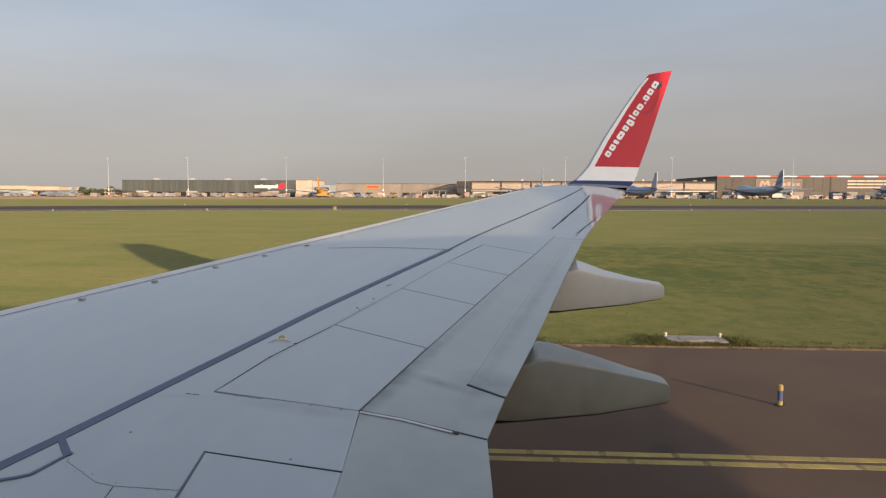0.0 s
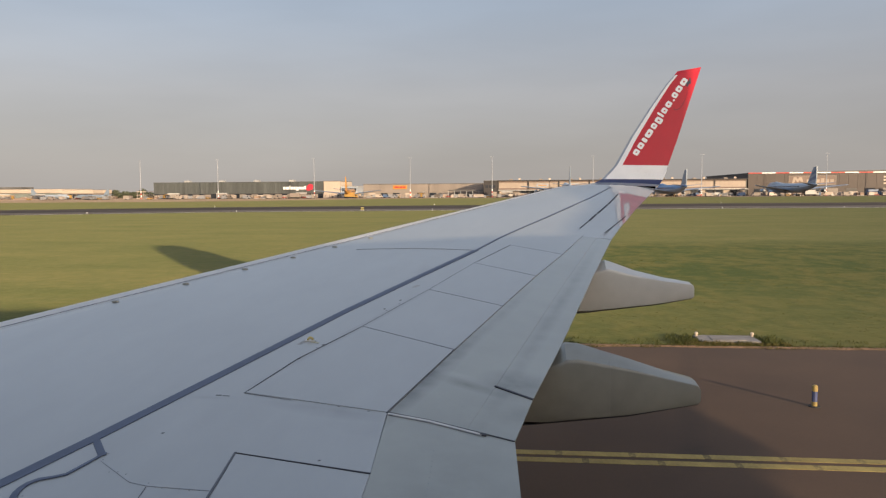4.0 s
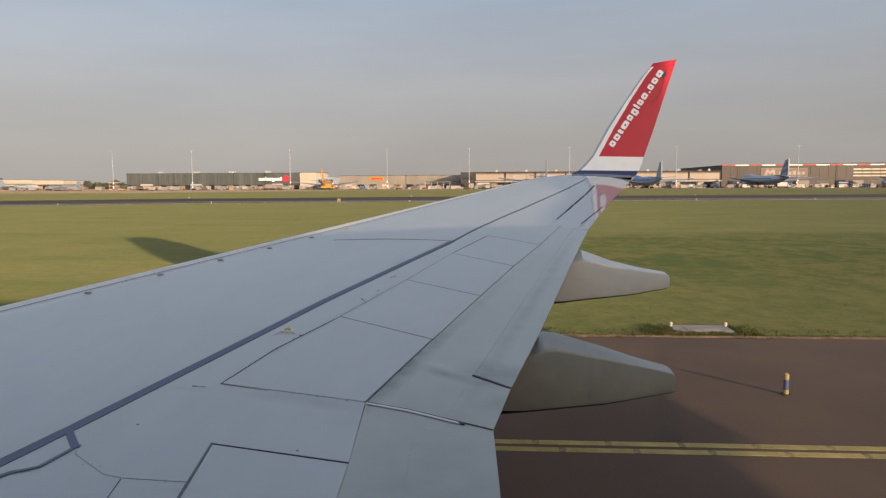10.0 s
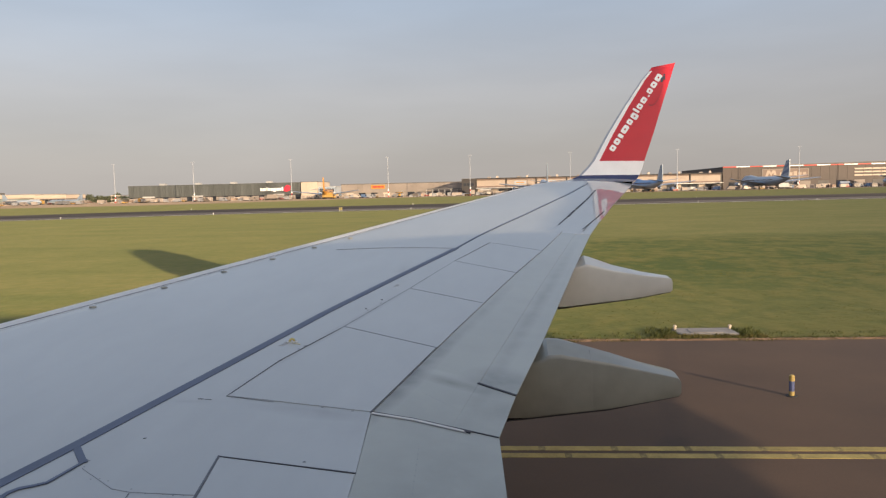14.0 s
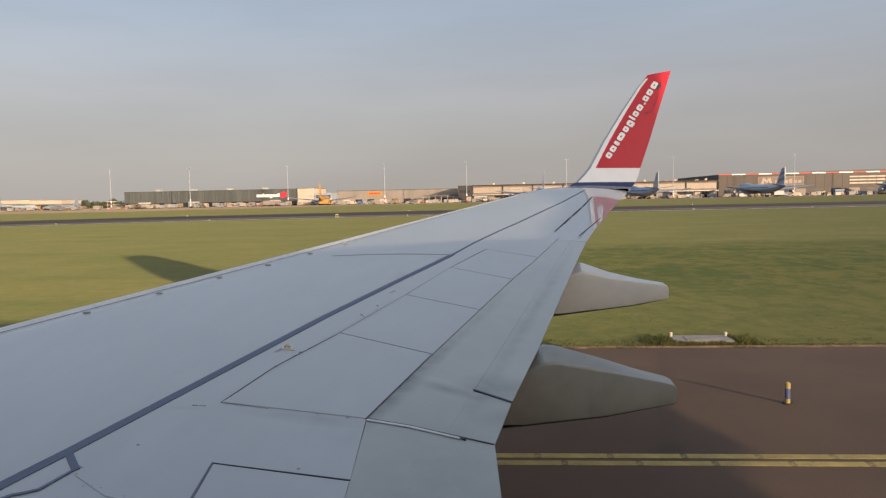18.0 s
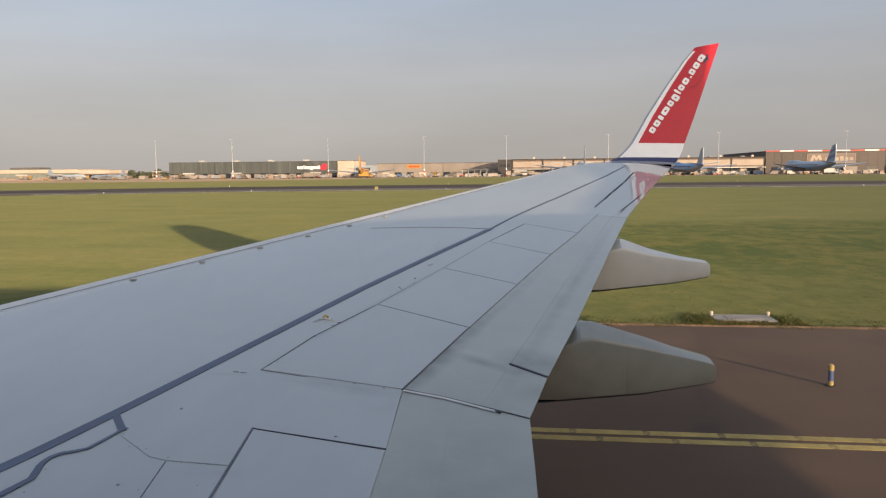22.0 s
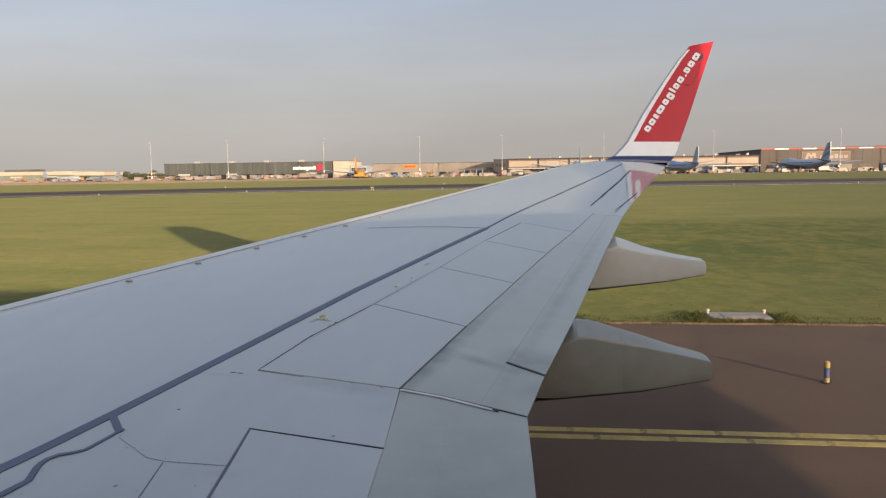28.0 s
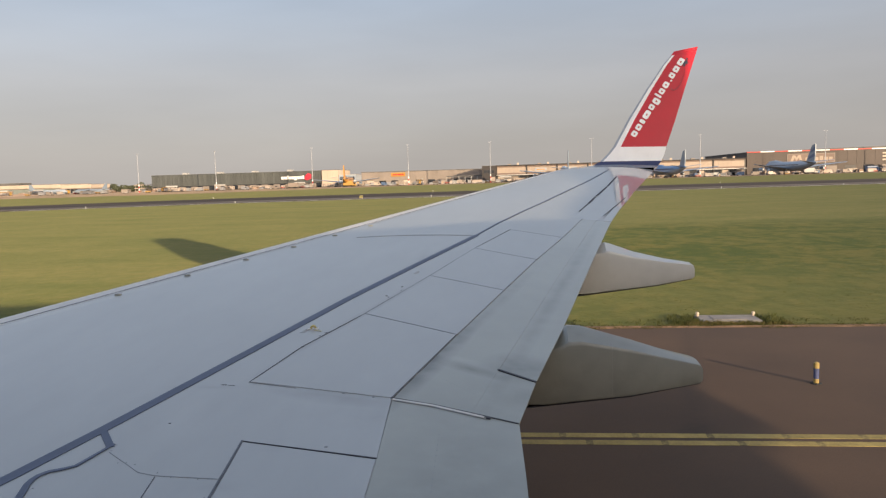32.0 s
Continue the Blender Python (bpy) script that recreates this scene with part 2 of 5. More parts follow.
# broad wash that puts the inboard flap's darker tilt into the colour
smear_or_shade(M_FLAP, (-0.30, 2.4), 88, (1.9, 0.55), 0.42, (0.12, 0.122, 0.118))
# dark streaks beside the spoiler joints
smear_or_shade(M_WING, (-0.95, 3.62), -14, (0.42, 0.10), 0.30)
smear_or_shade(M_WING, (-1.06, 5.25), 72, (1.6, 0.05), 0.30)
M_SEAM = mat("seam_sealant", (0.035, 0.035, 0.045), 0.7, var=0.3)
M_LINE = mat("navy_grey_line", (0.066, 0.085, 0.135), 0.5, var=0.12, scale=4)
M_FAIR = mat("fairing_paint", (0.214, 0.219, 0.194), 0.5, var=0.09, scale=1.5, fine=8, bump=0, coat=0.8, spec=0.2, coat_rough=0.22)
M_SLAT = mat("slat_paint", (0.54, 0.53, 0.505), 0.34, 0.1, var=0.08, scale=3, bump=0)
M_FAIRJ = mat("fairing_joint", (0.225, 0.222, 0.205), 0.5, var=0.1, bump=0, coat=0.8, spec=0.2, coat_rough=0.22)
# paler copy of the fairing paint, holding the outer fairing's brighter light
M_FAIRLIT = mat("lit_fairing_paint", (0.50, 0.505, 0.475), 0.45, var=0.05, scale=1.5, fine=8, bump=0, coat=0.9, spec=0.2, coat_rough=0.06)
# near fairing's lower forward shade painted in together with its grime
stain_or_shade(M_FAIR, [((0.30, 4.75, 2.2), (0.9, 0.6, 0.30), 0.25), ((0.64, 4.7, 2.3), (0.05, 0.5, 0.5), 0.2), ((0.9, 4.75, 2.2), (0.7, 0.5, 0.12), 0.15)])
# bluish shade of the rounded nose put into its base colour
M_NOSE = mat("shaded_metal_nose", (0.30, 0.34, 0.40), 0.35, 0.2, var=0.08, scale=5, bump=0.02)
M_RED = mat("winglet_red", (0.52, 0.010, 0.028), 0.32, var=0.03, coat=0.15, bump=0, spec=0.35)
M_WHITE = mat("gloss_white", (0.90, 0.90, 0.89), 0.3, var=0.03, coat=0.3, bump=0.01)
M_NAVY = mat("winglet_navy", (0.02, 0.025, 0.09), 0.3, var=0.05, coat=0.3, bump=0.01)
M_DARK = mat("dark_decal", (0.03, 0.035, 0.06), 0.4, var=0.1)
M_YEL = mat("hook_yellow", (0.44, 0.37, 0.14), 0.5)
M_YELF = mat("rubbed_yellow", (0.37, 0.35, 0.24), 0.5)
M_RUB = mat("rubber", (0.02, 0.02, 0.02), 0.8)
M_HULL = mat("hull_paint", (0.6, 0.6, 0.6), 0.35, var=0.04)

M_ASPH = mat("taxiway_asphalt", (0.082, 0.0495, 0.030), 0.85, matte=0.15, var=0.22, scale=0.35, fine=60, bump=0.35, dist=0.006)
smear_or_shade(M_ASPH, (3.2, 13.6), 78, (4.6, 0.30), 0.55, (0.040, 0.026, 0.018))
smear_or_shade(M_ASPH, (2.5, 10.3), 60, (0.7, 0.35), 0.7, (0.035, 0.024, 0.017))
smear_or_shade(M_ASPH, (10.5, 13.0), 2, (9.0, 0.8), 0.25, (0.055, 0.036, 0.024))
smear_or_shade(M_ASPH, (-6.0, 8.0), 1, (14.0, 1.2), 0.3, (0.055, 0.036, 0.024))
M_RWY = mat("runway_asphalt", (0.088, 0.070, 0.057), 0.95, var=0.35, scale=0.10, fine=2, bump=0, spec=0.1, stretch=(0.05, 1, 1))
M_LANE = mat("worn_grey_asphalt", (0.175, 0.145, 0.118), 0.95, var=0.3, scale=0.10, fine=2, bump=0, spec=0.1, stretch=(0.05, 1, 1))
M_APRON = mat("apron_concrete", (0.185, 0.142, 0.105), 0.95, spec=0.1, matte=1.0, var=0.25, scale=0.03, fine=0.6, bump=0.1)
M_MARK = mat("yellow_marking", (0.35, 0.265, 0.08), 0.75, var=0.25, scale=3, fine=30, bump=0.2, rand=0.1)
M_CONC = mat("weathered_concrete", (0.25, 0.225, 0.20), 0.85, var=0.2, scale=4, fine=50, bump=0.4)
M_TANK = mat("tank_cream", (0.66, 0.58, 0.46), 0.5, var=0.08, scale=0.15, fine=2)
M_CREAM = mat("cream_cladding", (0.56, 0.46, 0.37), 0.6, var=0.08, scale=0.1, fine=3, stretch=(1, 1, 0.2))
M_PANEL = mat("pale_terminal_panel", (0.39, 0.315, 0.255), 0.6, var=0.08, scale=0.1, fine=3, rand=0.05)
M_BROWN = mat("dull_brown_cladding", (0.20, 0.145, 0.12), 0.65, var=0.12, scale=0.1, fine=3)
M_BEIGE = mat("beige_cladding", (0.275, 0.235, 0.205), 0.65, var=0.1, scale=0.1, fine=3, rand=0.06)
M_GREYB = mat("dark_cladding", (0.098, 0.105, 0.102), 0.5, var=0.2, scale=0.1, fine=3, rand=0.12, stretch=(1, 1, 0.2))
M_HANG = mat("hangar_grey_cladding", (0.080, 0.062, 0.055), 0.6, var=0.1, scale=0.1, fine=3, rand=0.06)
M_ROOF = mat("roof_felt", (0.13, 0.125, 0.12), 0.8, var=0.2, scale=0.1)
M_REDT = mat("red_trim", (0.5, 0.06, 0.05), 0.5)
M_GLASS = mat("dark_window_glass", (0.03, 0.035, 0.045), 0.12, var=0.3, scale=0.3, spec=0.8, bump=0)
M_FINP = mat("pale_blue_fin_paint", (0.23, 0.28, 0.34), 0.4, var=0.05)
M_FRAME = mat("dark_frame", (0.05, 0.045, 0.045), 0.7, var=0.1)
M_CARGO = mat("brown_cargo", (0.28, 0.20, 0.15), 0.8, var=0.2, rand=0.5)
M_EARTH = mat("bare_earth", (0.24, 0.17, 0.12), 0.95, matte=1.0, var=0.3, scale=0.15, fine=1.5)
M_MAST = mat("mast_paint", (0.38, 0.40, 0.44), 0.5, var=0.1)
M_GREENG = mat("pale_green_glazing", (0.22, 0.25, 0.23), 0.3, var=0.1, scale=0.3)
M_STEEL = mat("galvanised_steel", (0.55, 0.54, 0.52), 0.45, 0.4, var=0.1)
M_ORANGE = mat("orange_yellow_paint", (0.55, 0.26, 0.05), 0.35, var=0.06)
M_BLUE = mat("sky_blue_paint", (0.10, 0.23, 0.44), 0.32, var=0.05)
M_PALE = mat("pale_grey_paint", (0.36, 0.41, 0.47), 0.35, var=0.05)
M_DBLUE = mat("deep_blue_paint", (0.09, 0.13, 0.23), 0.35, var=0.05)
M_LEAF = mat("far_foliage", (0.075, 0.085, 0.05), 0.8, var=0.4, scale=0.3, fine=3)
VEH = [mat("vehicle_white", (0.36, 0.30, 0.255), 0.5, rand=0.6), mat("vehicle_yellow", (0.40, 0.24, 0.07), 0.4, rand=0.4), mat("vehicle_blue", (0.10, 0.16, 0.28), 0.4), mat("vehicle_grey", (0.25, 0.25, 0.26), 0.4, rand=0.3), mat("vehicle_red", (0.32, 0.08, 0.06), 0.4)]


def grass_material():
    m = bpy.data.materials.new("mown_grass")
    m.use_nodes = True
    n, l = m.node_tree.nodes, m.node_tree.links
    b = n["Principled BSDF"]
    tc = n.new("ShaderNodeTexCoord")

    def noise_at(scale, stretch, detail=5):
        mp = n.new("ShaderNodeMapping")
        mp.inputs["Scale"].default_value = stretch
        l.new(tc.outputs["Object"], mp.inputs["Vector"])
        t = n.new("ShaderNodeTexNoise")
        t.inputs["Scale"].default_value, t.inputs["Detail"].default_value = scale, detail
        l.new(mp.outputs[0], t.inputs["Vector"])
        return t.outputs["Fac"]

    def blend(a, b_, f):
        x = n.new("ShaderNodeMix")
        x.data_type = "FLOAT"
        x.inputs["Factor"].default_value = f
        l.new(a, x.inputs["A"]), l.new(b_, x.inputs["B"])
        return x.outputs["Result"]

    stripes = noise_at(0.22, (0.10, 1, 1), 3)
    patch = noise_at(0.22, (0.8, 1, 1), 6)
    tuft = noise_at(2.0, (0.8, 0.7, 1), 6)
    blade = noise_at(9, (0.6, 1, 1), 4)
    lump = noise_at(0.9, (0.9, 0.55, 1), 3)
    streak = noise_at(0.9, (0.12, 1, 1), 5)
    f = blend(blend(blend(stripes, streak, 0.35), patch, 0.45), blend(tuft, blade, 0.45), 0.45)
    # an unmown verge, greener and darker, with a wavering edge
    sep, wob, zone = n.new("ShaderNodeSeparateXYZ"), n.new("ShaderNodeMath"), n.new("ShaderNodeMapRange")
    l.new(tc.outputs["Object"], sep.inputs[0])
    wob.operation = "MULTIPLY_ADD"
    wob.inputs[1].default_value = 7.0
    side, shift = n.new("ShaderNodeMapRange"), n.new("ShaderNodeMath")
    side.inputs["From Min"].default_value, side.inputs["From Max"].default_value = -14.0, 2.0
    side.inputs["To Min"].default_value, side.inputs["To Max"].default_value = 32.0, 0.0
    l.new(sep.outputs["X"], side.inputs["Value"])
    shift.operation = "ADD"
    l.new(sep.outputs["Y"], shift.inputs[0]), l.new(side.outputs[0], shift.inputs[1])
    l.new(patch, wob.inputs[0]), l.new(shift.outputs[0], wob.inputs[2])
    zone.inputs["From Min"].default_value, zone.inputs["From Max"].default_value = 53.0, 60.0
    l.new(wob.outputs[0], zone.inputs["Value"])
    # beside the pavement it is drier and paler again
    rim, either = n.new("ShaderNodeMapRange"), n.new("ShaderNodeMath")
    rim.inputs["From Min"].default_value, rim.inputs["From Max"].default_value = 26.0, 36.0
    rim.inputs["To Min"].default_value, rim.inputs["To Max"].default_value = 0.6, 0.0
    l.new(wob.outputs[0], rim.inputs["Value"])
    either.operation = "MAXIMUM"
    l.new(zone.outputs[0], either.inputs[0]), l.new(rim.outputs[0], either.inputs[1])
    ramp = n.new("ShaderNodeValToRGB")
    e = ramp.color_ramp.elements
    e[0].position, e[0].color = 0.40, (0.073, 0.086, 0.024, 1)
    e[1].position, e[1].color = 0.62, (0.134, 0.123, 0.044, 1)
    mid = e.new(0.5)
    mid.color = (0.099, 0.102, 0.033, 1)
    l.new(f, ramp.inputs["Fac"])
    verge = n.new("ShaderNodeValToRGB")
    g = verge.color_ramp.elements
    g[0].position, g[0].color = 0.45, (0.043, 0.060, 0.013, 1)
    g[1].position, g[1].color = 0.55, (0.094, 0.090, 0.025, 1)
    g.new(0.5).color = (0.065, 0.075, 0.0175, 1)
    f2 = blend(blend(patch, lump, 0.5), blend(tuft, blade, 0.4), 0.42)
    l.new(f2, verge.inputs["Fac"])
    both = n.new("ShaderNodeMix")
    both.data_type = "RGBA"
    l.new(either.outputs[0], both.inputs["Factor"])
    l.new(verge.outputs[0], both.inputs["A"]), l.new(ramp.outputs[0], both.inputs["B"])
    l.new(both.outputs["Result"], b.inputs["Base Color"])
    b.inputs["Roughness"].default_value = 0.9
    b.inputs["Diffuse Roughness"].default_value = 1.0
    b.inputs["Specular IOR Level"].default_value = 0.2
    bp = n.new("ShaderNodeBump")
    bp.inputs["Strength"].default_value, bp.inputs["Distance"].default_value = 0.6, 0.14
    l.new(blend(blend(lump, tuft, 0.45), blade, 0.15), bp.inputs["Height"]), l.new(bp.outputs[0], b.inputs["Normal"])
    return m


M_GRASS = grass_material()


# ---- builders ----
def mesh_ob(name, verts, faces, material, parent=None, label="", smooth=False, at=None):
    me = bpy.data.meshes.new(name)
    me.from_pydata([tuple(v) for v in verts], [], faces)
    if smooth:
        me.shade_smooth()
        me.set_sharp_from_angle(angle=radians(32 if smooth is True else smooth))
    me.materials.append(material)
    ob = new(name, me)
    if parent:
        ob.parent = parent
    if at:
        ob.location = at
    if label:
        ob["label"] = label
    return ob


def part(name, bm, material, parent, label="", smooth=False):
    bmesh.ops.recalc_face_normals(bm, faces=bm.faces)
    me = bpy.data.meshes.new(name)
    bm.to_mesh(me)
    bm.free()
    if smooth:
        me.shade_smooth()
    me.materials.append(material)
    ob = new(name, me)
    ob.parent = parent
    if label:
        ob["label"] = label
    return ob


def thing(name, at, label, category, group="", kind="", rz=0):
    ob = new(name)
    ob.empty_display_size = 0.2
    ob.matrix_basis = pose(*at, 0, 0, rz)
    return tagged(ob, label, category, group, kind)


def box(name, x0, x1, y0, y1, z0, z1, material, parent=None, label=""):
    v = [(x, y, z) for z in (z0, z1) for x, y in ((x0, y0), (x1, y0), (x1, y1), (x0, y1))]
    f = [(3, 2, 1, 0), (4, 5, 6, 7), (0, 1, 5, 4), (1, 2, 6, 5), (2, 3, 7, 6), (3, 0, 4, 7)]
    return mesh_ob(name, v, f, material, parent, label)


def bevel_box(name, x0, x1, y0, y1, z0, z1, material, parent, label="", r=0.05):
    bm = bmesh.new()
    bmesh.ops.create_cube(bm, size=1)
    for v in bm.verts:
        v.co = Vector(((x0 + x1) / 2 + v.co.x * (x1 - x0), (y0 + y1) / 2 + v.co.y * (y1 - y0), (z0 + z1) / 2 + v.co.z * (z1 - z0)))
    bmesh.ops.bevel(bm, geom=bm.edges[:], offset=r, segments=2, affect="EDGES", profile=0.5)
    return part(name, bm, material, parent, label)


def ring_loft(rings, close=True):
    """Vertices and faces through rings of equal length, with capped ends."""
    n = len(rings[0])
    v = [p for r in rings for p in r]
    f = []
    for i in range(len(rings) - 1):
        for j in range(n if close else n - 1):
            k = (j + 1) % n
            f.append((i * n + j, i * n + k, (i + 1) * n + k, (i + 1) * n + j))
    f.append(tuple(range(n - 1, -1, -1)))
    f.append(tuple((len(rings) - 1) * n + j for j in range(n)))
    return v, f


def tube(name, p0, p1, r0, r1, material, parent, label="", seg=12):
    p0, p1 = Vector(p0), Vector(p1)
    d = (p1 - p0).normalized()
    a = d.orthogonal().normalized()
    b = d.cross(a)
    rings = [[c + (a * math.cos(t) + b * math.sin(t)) * r for t in (2 * math.pi * k / seg for k in range(seg))] for c, r in ((p0, r0), (p1, r1))]
    v, f = ring_loft(rings)
    return mesh_ob(name, v, f, material, parent, label)


def prism(name, outline, y0, y1, material, parent, label=""):
    """An (x, z) outline drawn out along y."""
    n = len(outline)
    v = [(x, y0, z) for x, z in outline] + [(x, y1, z) for x, z in outline]
    f = [tuple(range(n)), tuple(range(2 * n - 1, n - 1, -1))] + [(i, i + n, (i + 1) % n + n, (i + 1) % n) for i in range(n)]
    bm = bmesh.new()
    vs = [bm.verts.new(p) for p in v]
    for q in f:
        bm.faces.new([vs[i] for i in q])
    return part(name, bm, material, parent, label)


# ---- our aircraft: the wing ----
# x runs aft, y outboard, z up; the upper skin is a plane with dihedral, and the flaps droop behind their hinge line.
HINGE = [(-1.0, -0.49), (1.4, -0.55), (2.57, -0.595), (2.96, -0.61), (3.60, -0.65), (4.62, -0.39), (5.71, -0.10), (6.79, 0.19), (7.84, 0.50), (9.00, 0.81), (10.42, 1.12), (13.57, 1.95), (16.0, 3.2)]
TRAIL = [(-1.0, 0.10), (2.71, 0.04), (3.45, 0.00), (3.99, 0.10), (4.89, 0.30), (5.81, 0.49), (7.13, 0.76), (9.09, 1.18), (12.1, 1.93), (14.3, 2.58), (15.3, 2.86), (16.0, 3.05)]
WING_Z, DIHEDRAL = 2.2, 0.107


def along(table, y):
    return float(np.interp(y, [p[0] for p in table], [p[1] for p in table]))


def hinge(y):
    return along(HINGE, y)


def trail(y):
    return along(TRAIL, y)


def lead(y):
    return -4.00 + 0.481 * (y - 5) if y > 4.0 else -4.481 + 0.62 * (y - 4.0)


def arch(u, chord):
    """Height of the upper surface over the chord line: a crest ahead of the middle, then falling towards the trailing edge."""
    u = min(1.0, max(0.0, u))
    return 0.035 - 0.035 * ((0.45 - u) / 0.45) ** 2 if u < 0.45 else 0.035 - 0.047 * chord * ((u - 0.45) / 0.55) ** 2


def skin(x, y):
    z = WING_Z + DIHEDRAL * y - 0.10 * max(0.0, x - hinge(y)) * (1 if y < 9.2 else 0)
    if y > 9.02:
        z += arch((x - lead(y)) / (trail(y) - lead(y)), trail(y) - lead(y)) * min(1.0, (y - 9.02) / 2.5)
    return z


def section(y, x0, x1, nose=0.30, thick=0.11):
    """A closed wing section at span y from x0 to x1, with a round nose."""
    c = x1 - x0
    up, low = [], []
    for k in range(15):
        u = k / 14
        x = x0 + c * (u ** 1.7)
        s = (x - x0) / (nose * min(1, c / 3.0))
        drop = 0.11 * c / 3.5 * (1 - math.sqrt(max(0, 1 - (1 - min(1, s)) ** 2)))
        z = skin(x, y) - drop
        t = thick * c * (0.25 + 0.75 * math.sin(math.pi * min(1, u ** 0.8 * 0.93 + 0.07)) ** 0.8)
        up.append((x, y, z))
        low.append((x, y, z - max(0.03 if y < 9.0005 else 0.006, t * (1 if y < 9.0005 else 1 - 0.9 * u * u) - 0.5 * drop)))
    return up + low[::-1]


aircraft = thing("airliner_starboard_side", (0, 0, 0), "grey-winged airliner with red winglet standing on the taxiway", "aircraft")

LE_STRIP = 0.16
stations = [-0.2, 1.0, 2.57, 2.96, 3.6, 4.0, 4.62, 5.71, 6.79, 7.84, 9.0]
v, f = ring_loft([section(y, lead(y), hinge(y) - 0.001) for y in stations])
mesh_ob("wing_box", v, f, M_WING, aircraft, "grey painted wing upper skin", True)
stations = [9.001, 10, 11, 12, 13, 14, 14.6, 15.05]
v, f = ring_loft([section(y, lead(y), trail(y)) for y in stations])
mesh_ob("outer_wing", v, f, M_WING, aircraft, "glossy grey outer wing skin", True)


def strip(name, pts, w0, w1, material, lift=0.004, label="", h=0.003):
    """A thin raised strip over the skin along points (x, y), w0 wide at its start and w1 at its end."""
    pts = [Vector((p[0], p[1])) for p in pts]
    dense = []
    for a, b in zip(pts, pts[1:]):
        k = max(1, int((b - a).length / 0.35))
        dense += [a.lerp(b, i / k) for i in range(k)]
    dense.append(pts[-1])
    rings = []
    for i, p in enumerate(dense):
        d = (dense[min(i + 1, len(dense) - 1)] - dense[max(i - 1, 0)]).normalized()
        side = Vector((-d.y, d.x)) * (w0 + (w1 - w0) * i / max(1, len(dense) - 1)) / 2
        a, b = p + side, p - side
        za, zb = skin(a.x, a.y) + lift, skin(b.x, b.y) + lift
        rings.append([(a.x, a.y, za), (b.x, b.y, zb), (b.x, b.y, zb - h), (a.x, a.y, za - h)])
    v, f = ring_loft(rings)
    return mesh_ob(name, v, f, material, aircraft, label)


# slat along the leading edge, with a dark gap behind it
def nose_drop(dx, y):
    """How far the rounded nose lies under the upper plane, dx behind the leading edge."""
    c = min(3.5, trail(y) - lead(y))
    return 0.0315 * c * (1 - math.sqrt(max(0.0, 1 - (1 - min(1, dx / (0.30 * min(1, c / 3.0)))) ** 2)))


v, f = ring_loft([[(lead(y) + dx, y, WING_Z + DIHEDRAL * y + dz - (nose_drop(dx, y) if dx > LE_STRIP else 0)) for dx, dz in ((-0.022, -0.065), (-0.01, -0.018), (0.05, 0.0), (0.11, 0.003), (LE_STRIP, -0.002), (LE_STRIP + 0.05, -0.004), (LE_STRIP, -0.03), (0.05, -0.09))] for y in (0.5, 2, 4, 4.01, 6, 8, 10, 12, 14, 15.0)])
mesh_ob("leading_edge_slat", v, f, M_SLAT, aircraft, "pale painted leading edge slat")
strip("slat_gap", [(lead(y) + LE_STRIP + 0.056, y) for y in (1, 3, 4, 6, 9, 12)], 0.010, 0.005, M_THIN, 0.003)

# spoiler panels between the spoiler line and the hinge line
FRONT = [(3.82, -1.49), (4.40, -1.36), (5.11, -1.10), (6.23, -0.75), (7.37, -0.42), (8.40, -0.06), (10.2, 0.46)]
SPLITS = [((-1.49, 3.82), (-0.65, 3.60)), ((-1.10, 5.11), (-0.39, 4.62)), ((-0.75, 6.23), (-0.10, 5.71)), ((-0.42, 7.37), (0.19, 6.79)), ((-0.04, 8.36), (0.50, 7.84)), ((0.30, 9.55), (0.83, 9.05))]


def panel(name, quad, material, lift=0.004, h=0.006, inset=0.006, label="", nx=3, ny=3):
    """A panel over the skin between four corners (x, y), set in from its joints."""
    q = [Vector(p) for p in quad]
    c = sum(q, Vector((0, 0))) / 4
    q = [p + (c - p).normalized() * inset * 1.4 for p in q]
    top, low = [], []
    for i in range(nx + 1):
        for j in range(ny + 1):
            p = q[0].lerp(q[1], i / nx).lerp(q[3].lerp(q[2], i / nx), j / ny)
            z = skin(p.x, p.y) + lift
            top.append((p.x, p.y, z)), low.append((p.x, p.y, z - h))
    n = len(top)
    f = []
    for i in range(nx):
        for j in range(ny):
            a, b, c_, d = i * (ny + 1) + j, (i + 1) * (ny + 1) + j, (i + 1) * (ny + 1) + j + 1, i * (ny + 1) + j + 1
            f += [(a, b, c_, d), (d + n, c_ + n, b + n, a + n)]
    edge = [i * (ny + 1) for i in range(nx + 1)] + [nx * (ny + 1) + j for j in range(1, ny + 1)] + [i * (ny + 1) + ny for i in range(nx - 1, -1, -1)] + [j for j in range(ny - 1, 0, -1)]
    for a, b in zip(edge, edge[1:] + edge[:1]):
        f.append((b, a, a + n, b + n))
    return mesh_ob(name, top + low, f, material, aircraft, label)


for (a, b), (c, d) in zip(SPLITS, SPLITS[1:]):
    panel("spoiler_panel", [a, b, d, c], M_WING)
for k, (a, b) in enumerate(SPLITS[:-1]):
    if k == 0:
        b = (-1.2, 3.737)
    strip("spoiler_joint", [a, b], 0.007 if k else 0.003, 0.009 if k else 0.002, M_THIN if k else M_FAINT, 0.0035)
strip("spoiler_front_joint", [(x, y) for y, x in FRONT[:6]], 0.005, 0.006, M_THIN, 0.0035)
strip("spoiler_rear_joint", [(hinge(y) - 0.003, y) for y in (3.6, 4.62)], 0.006, 0.004, M_THIN, 0.005)
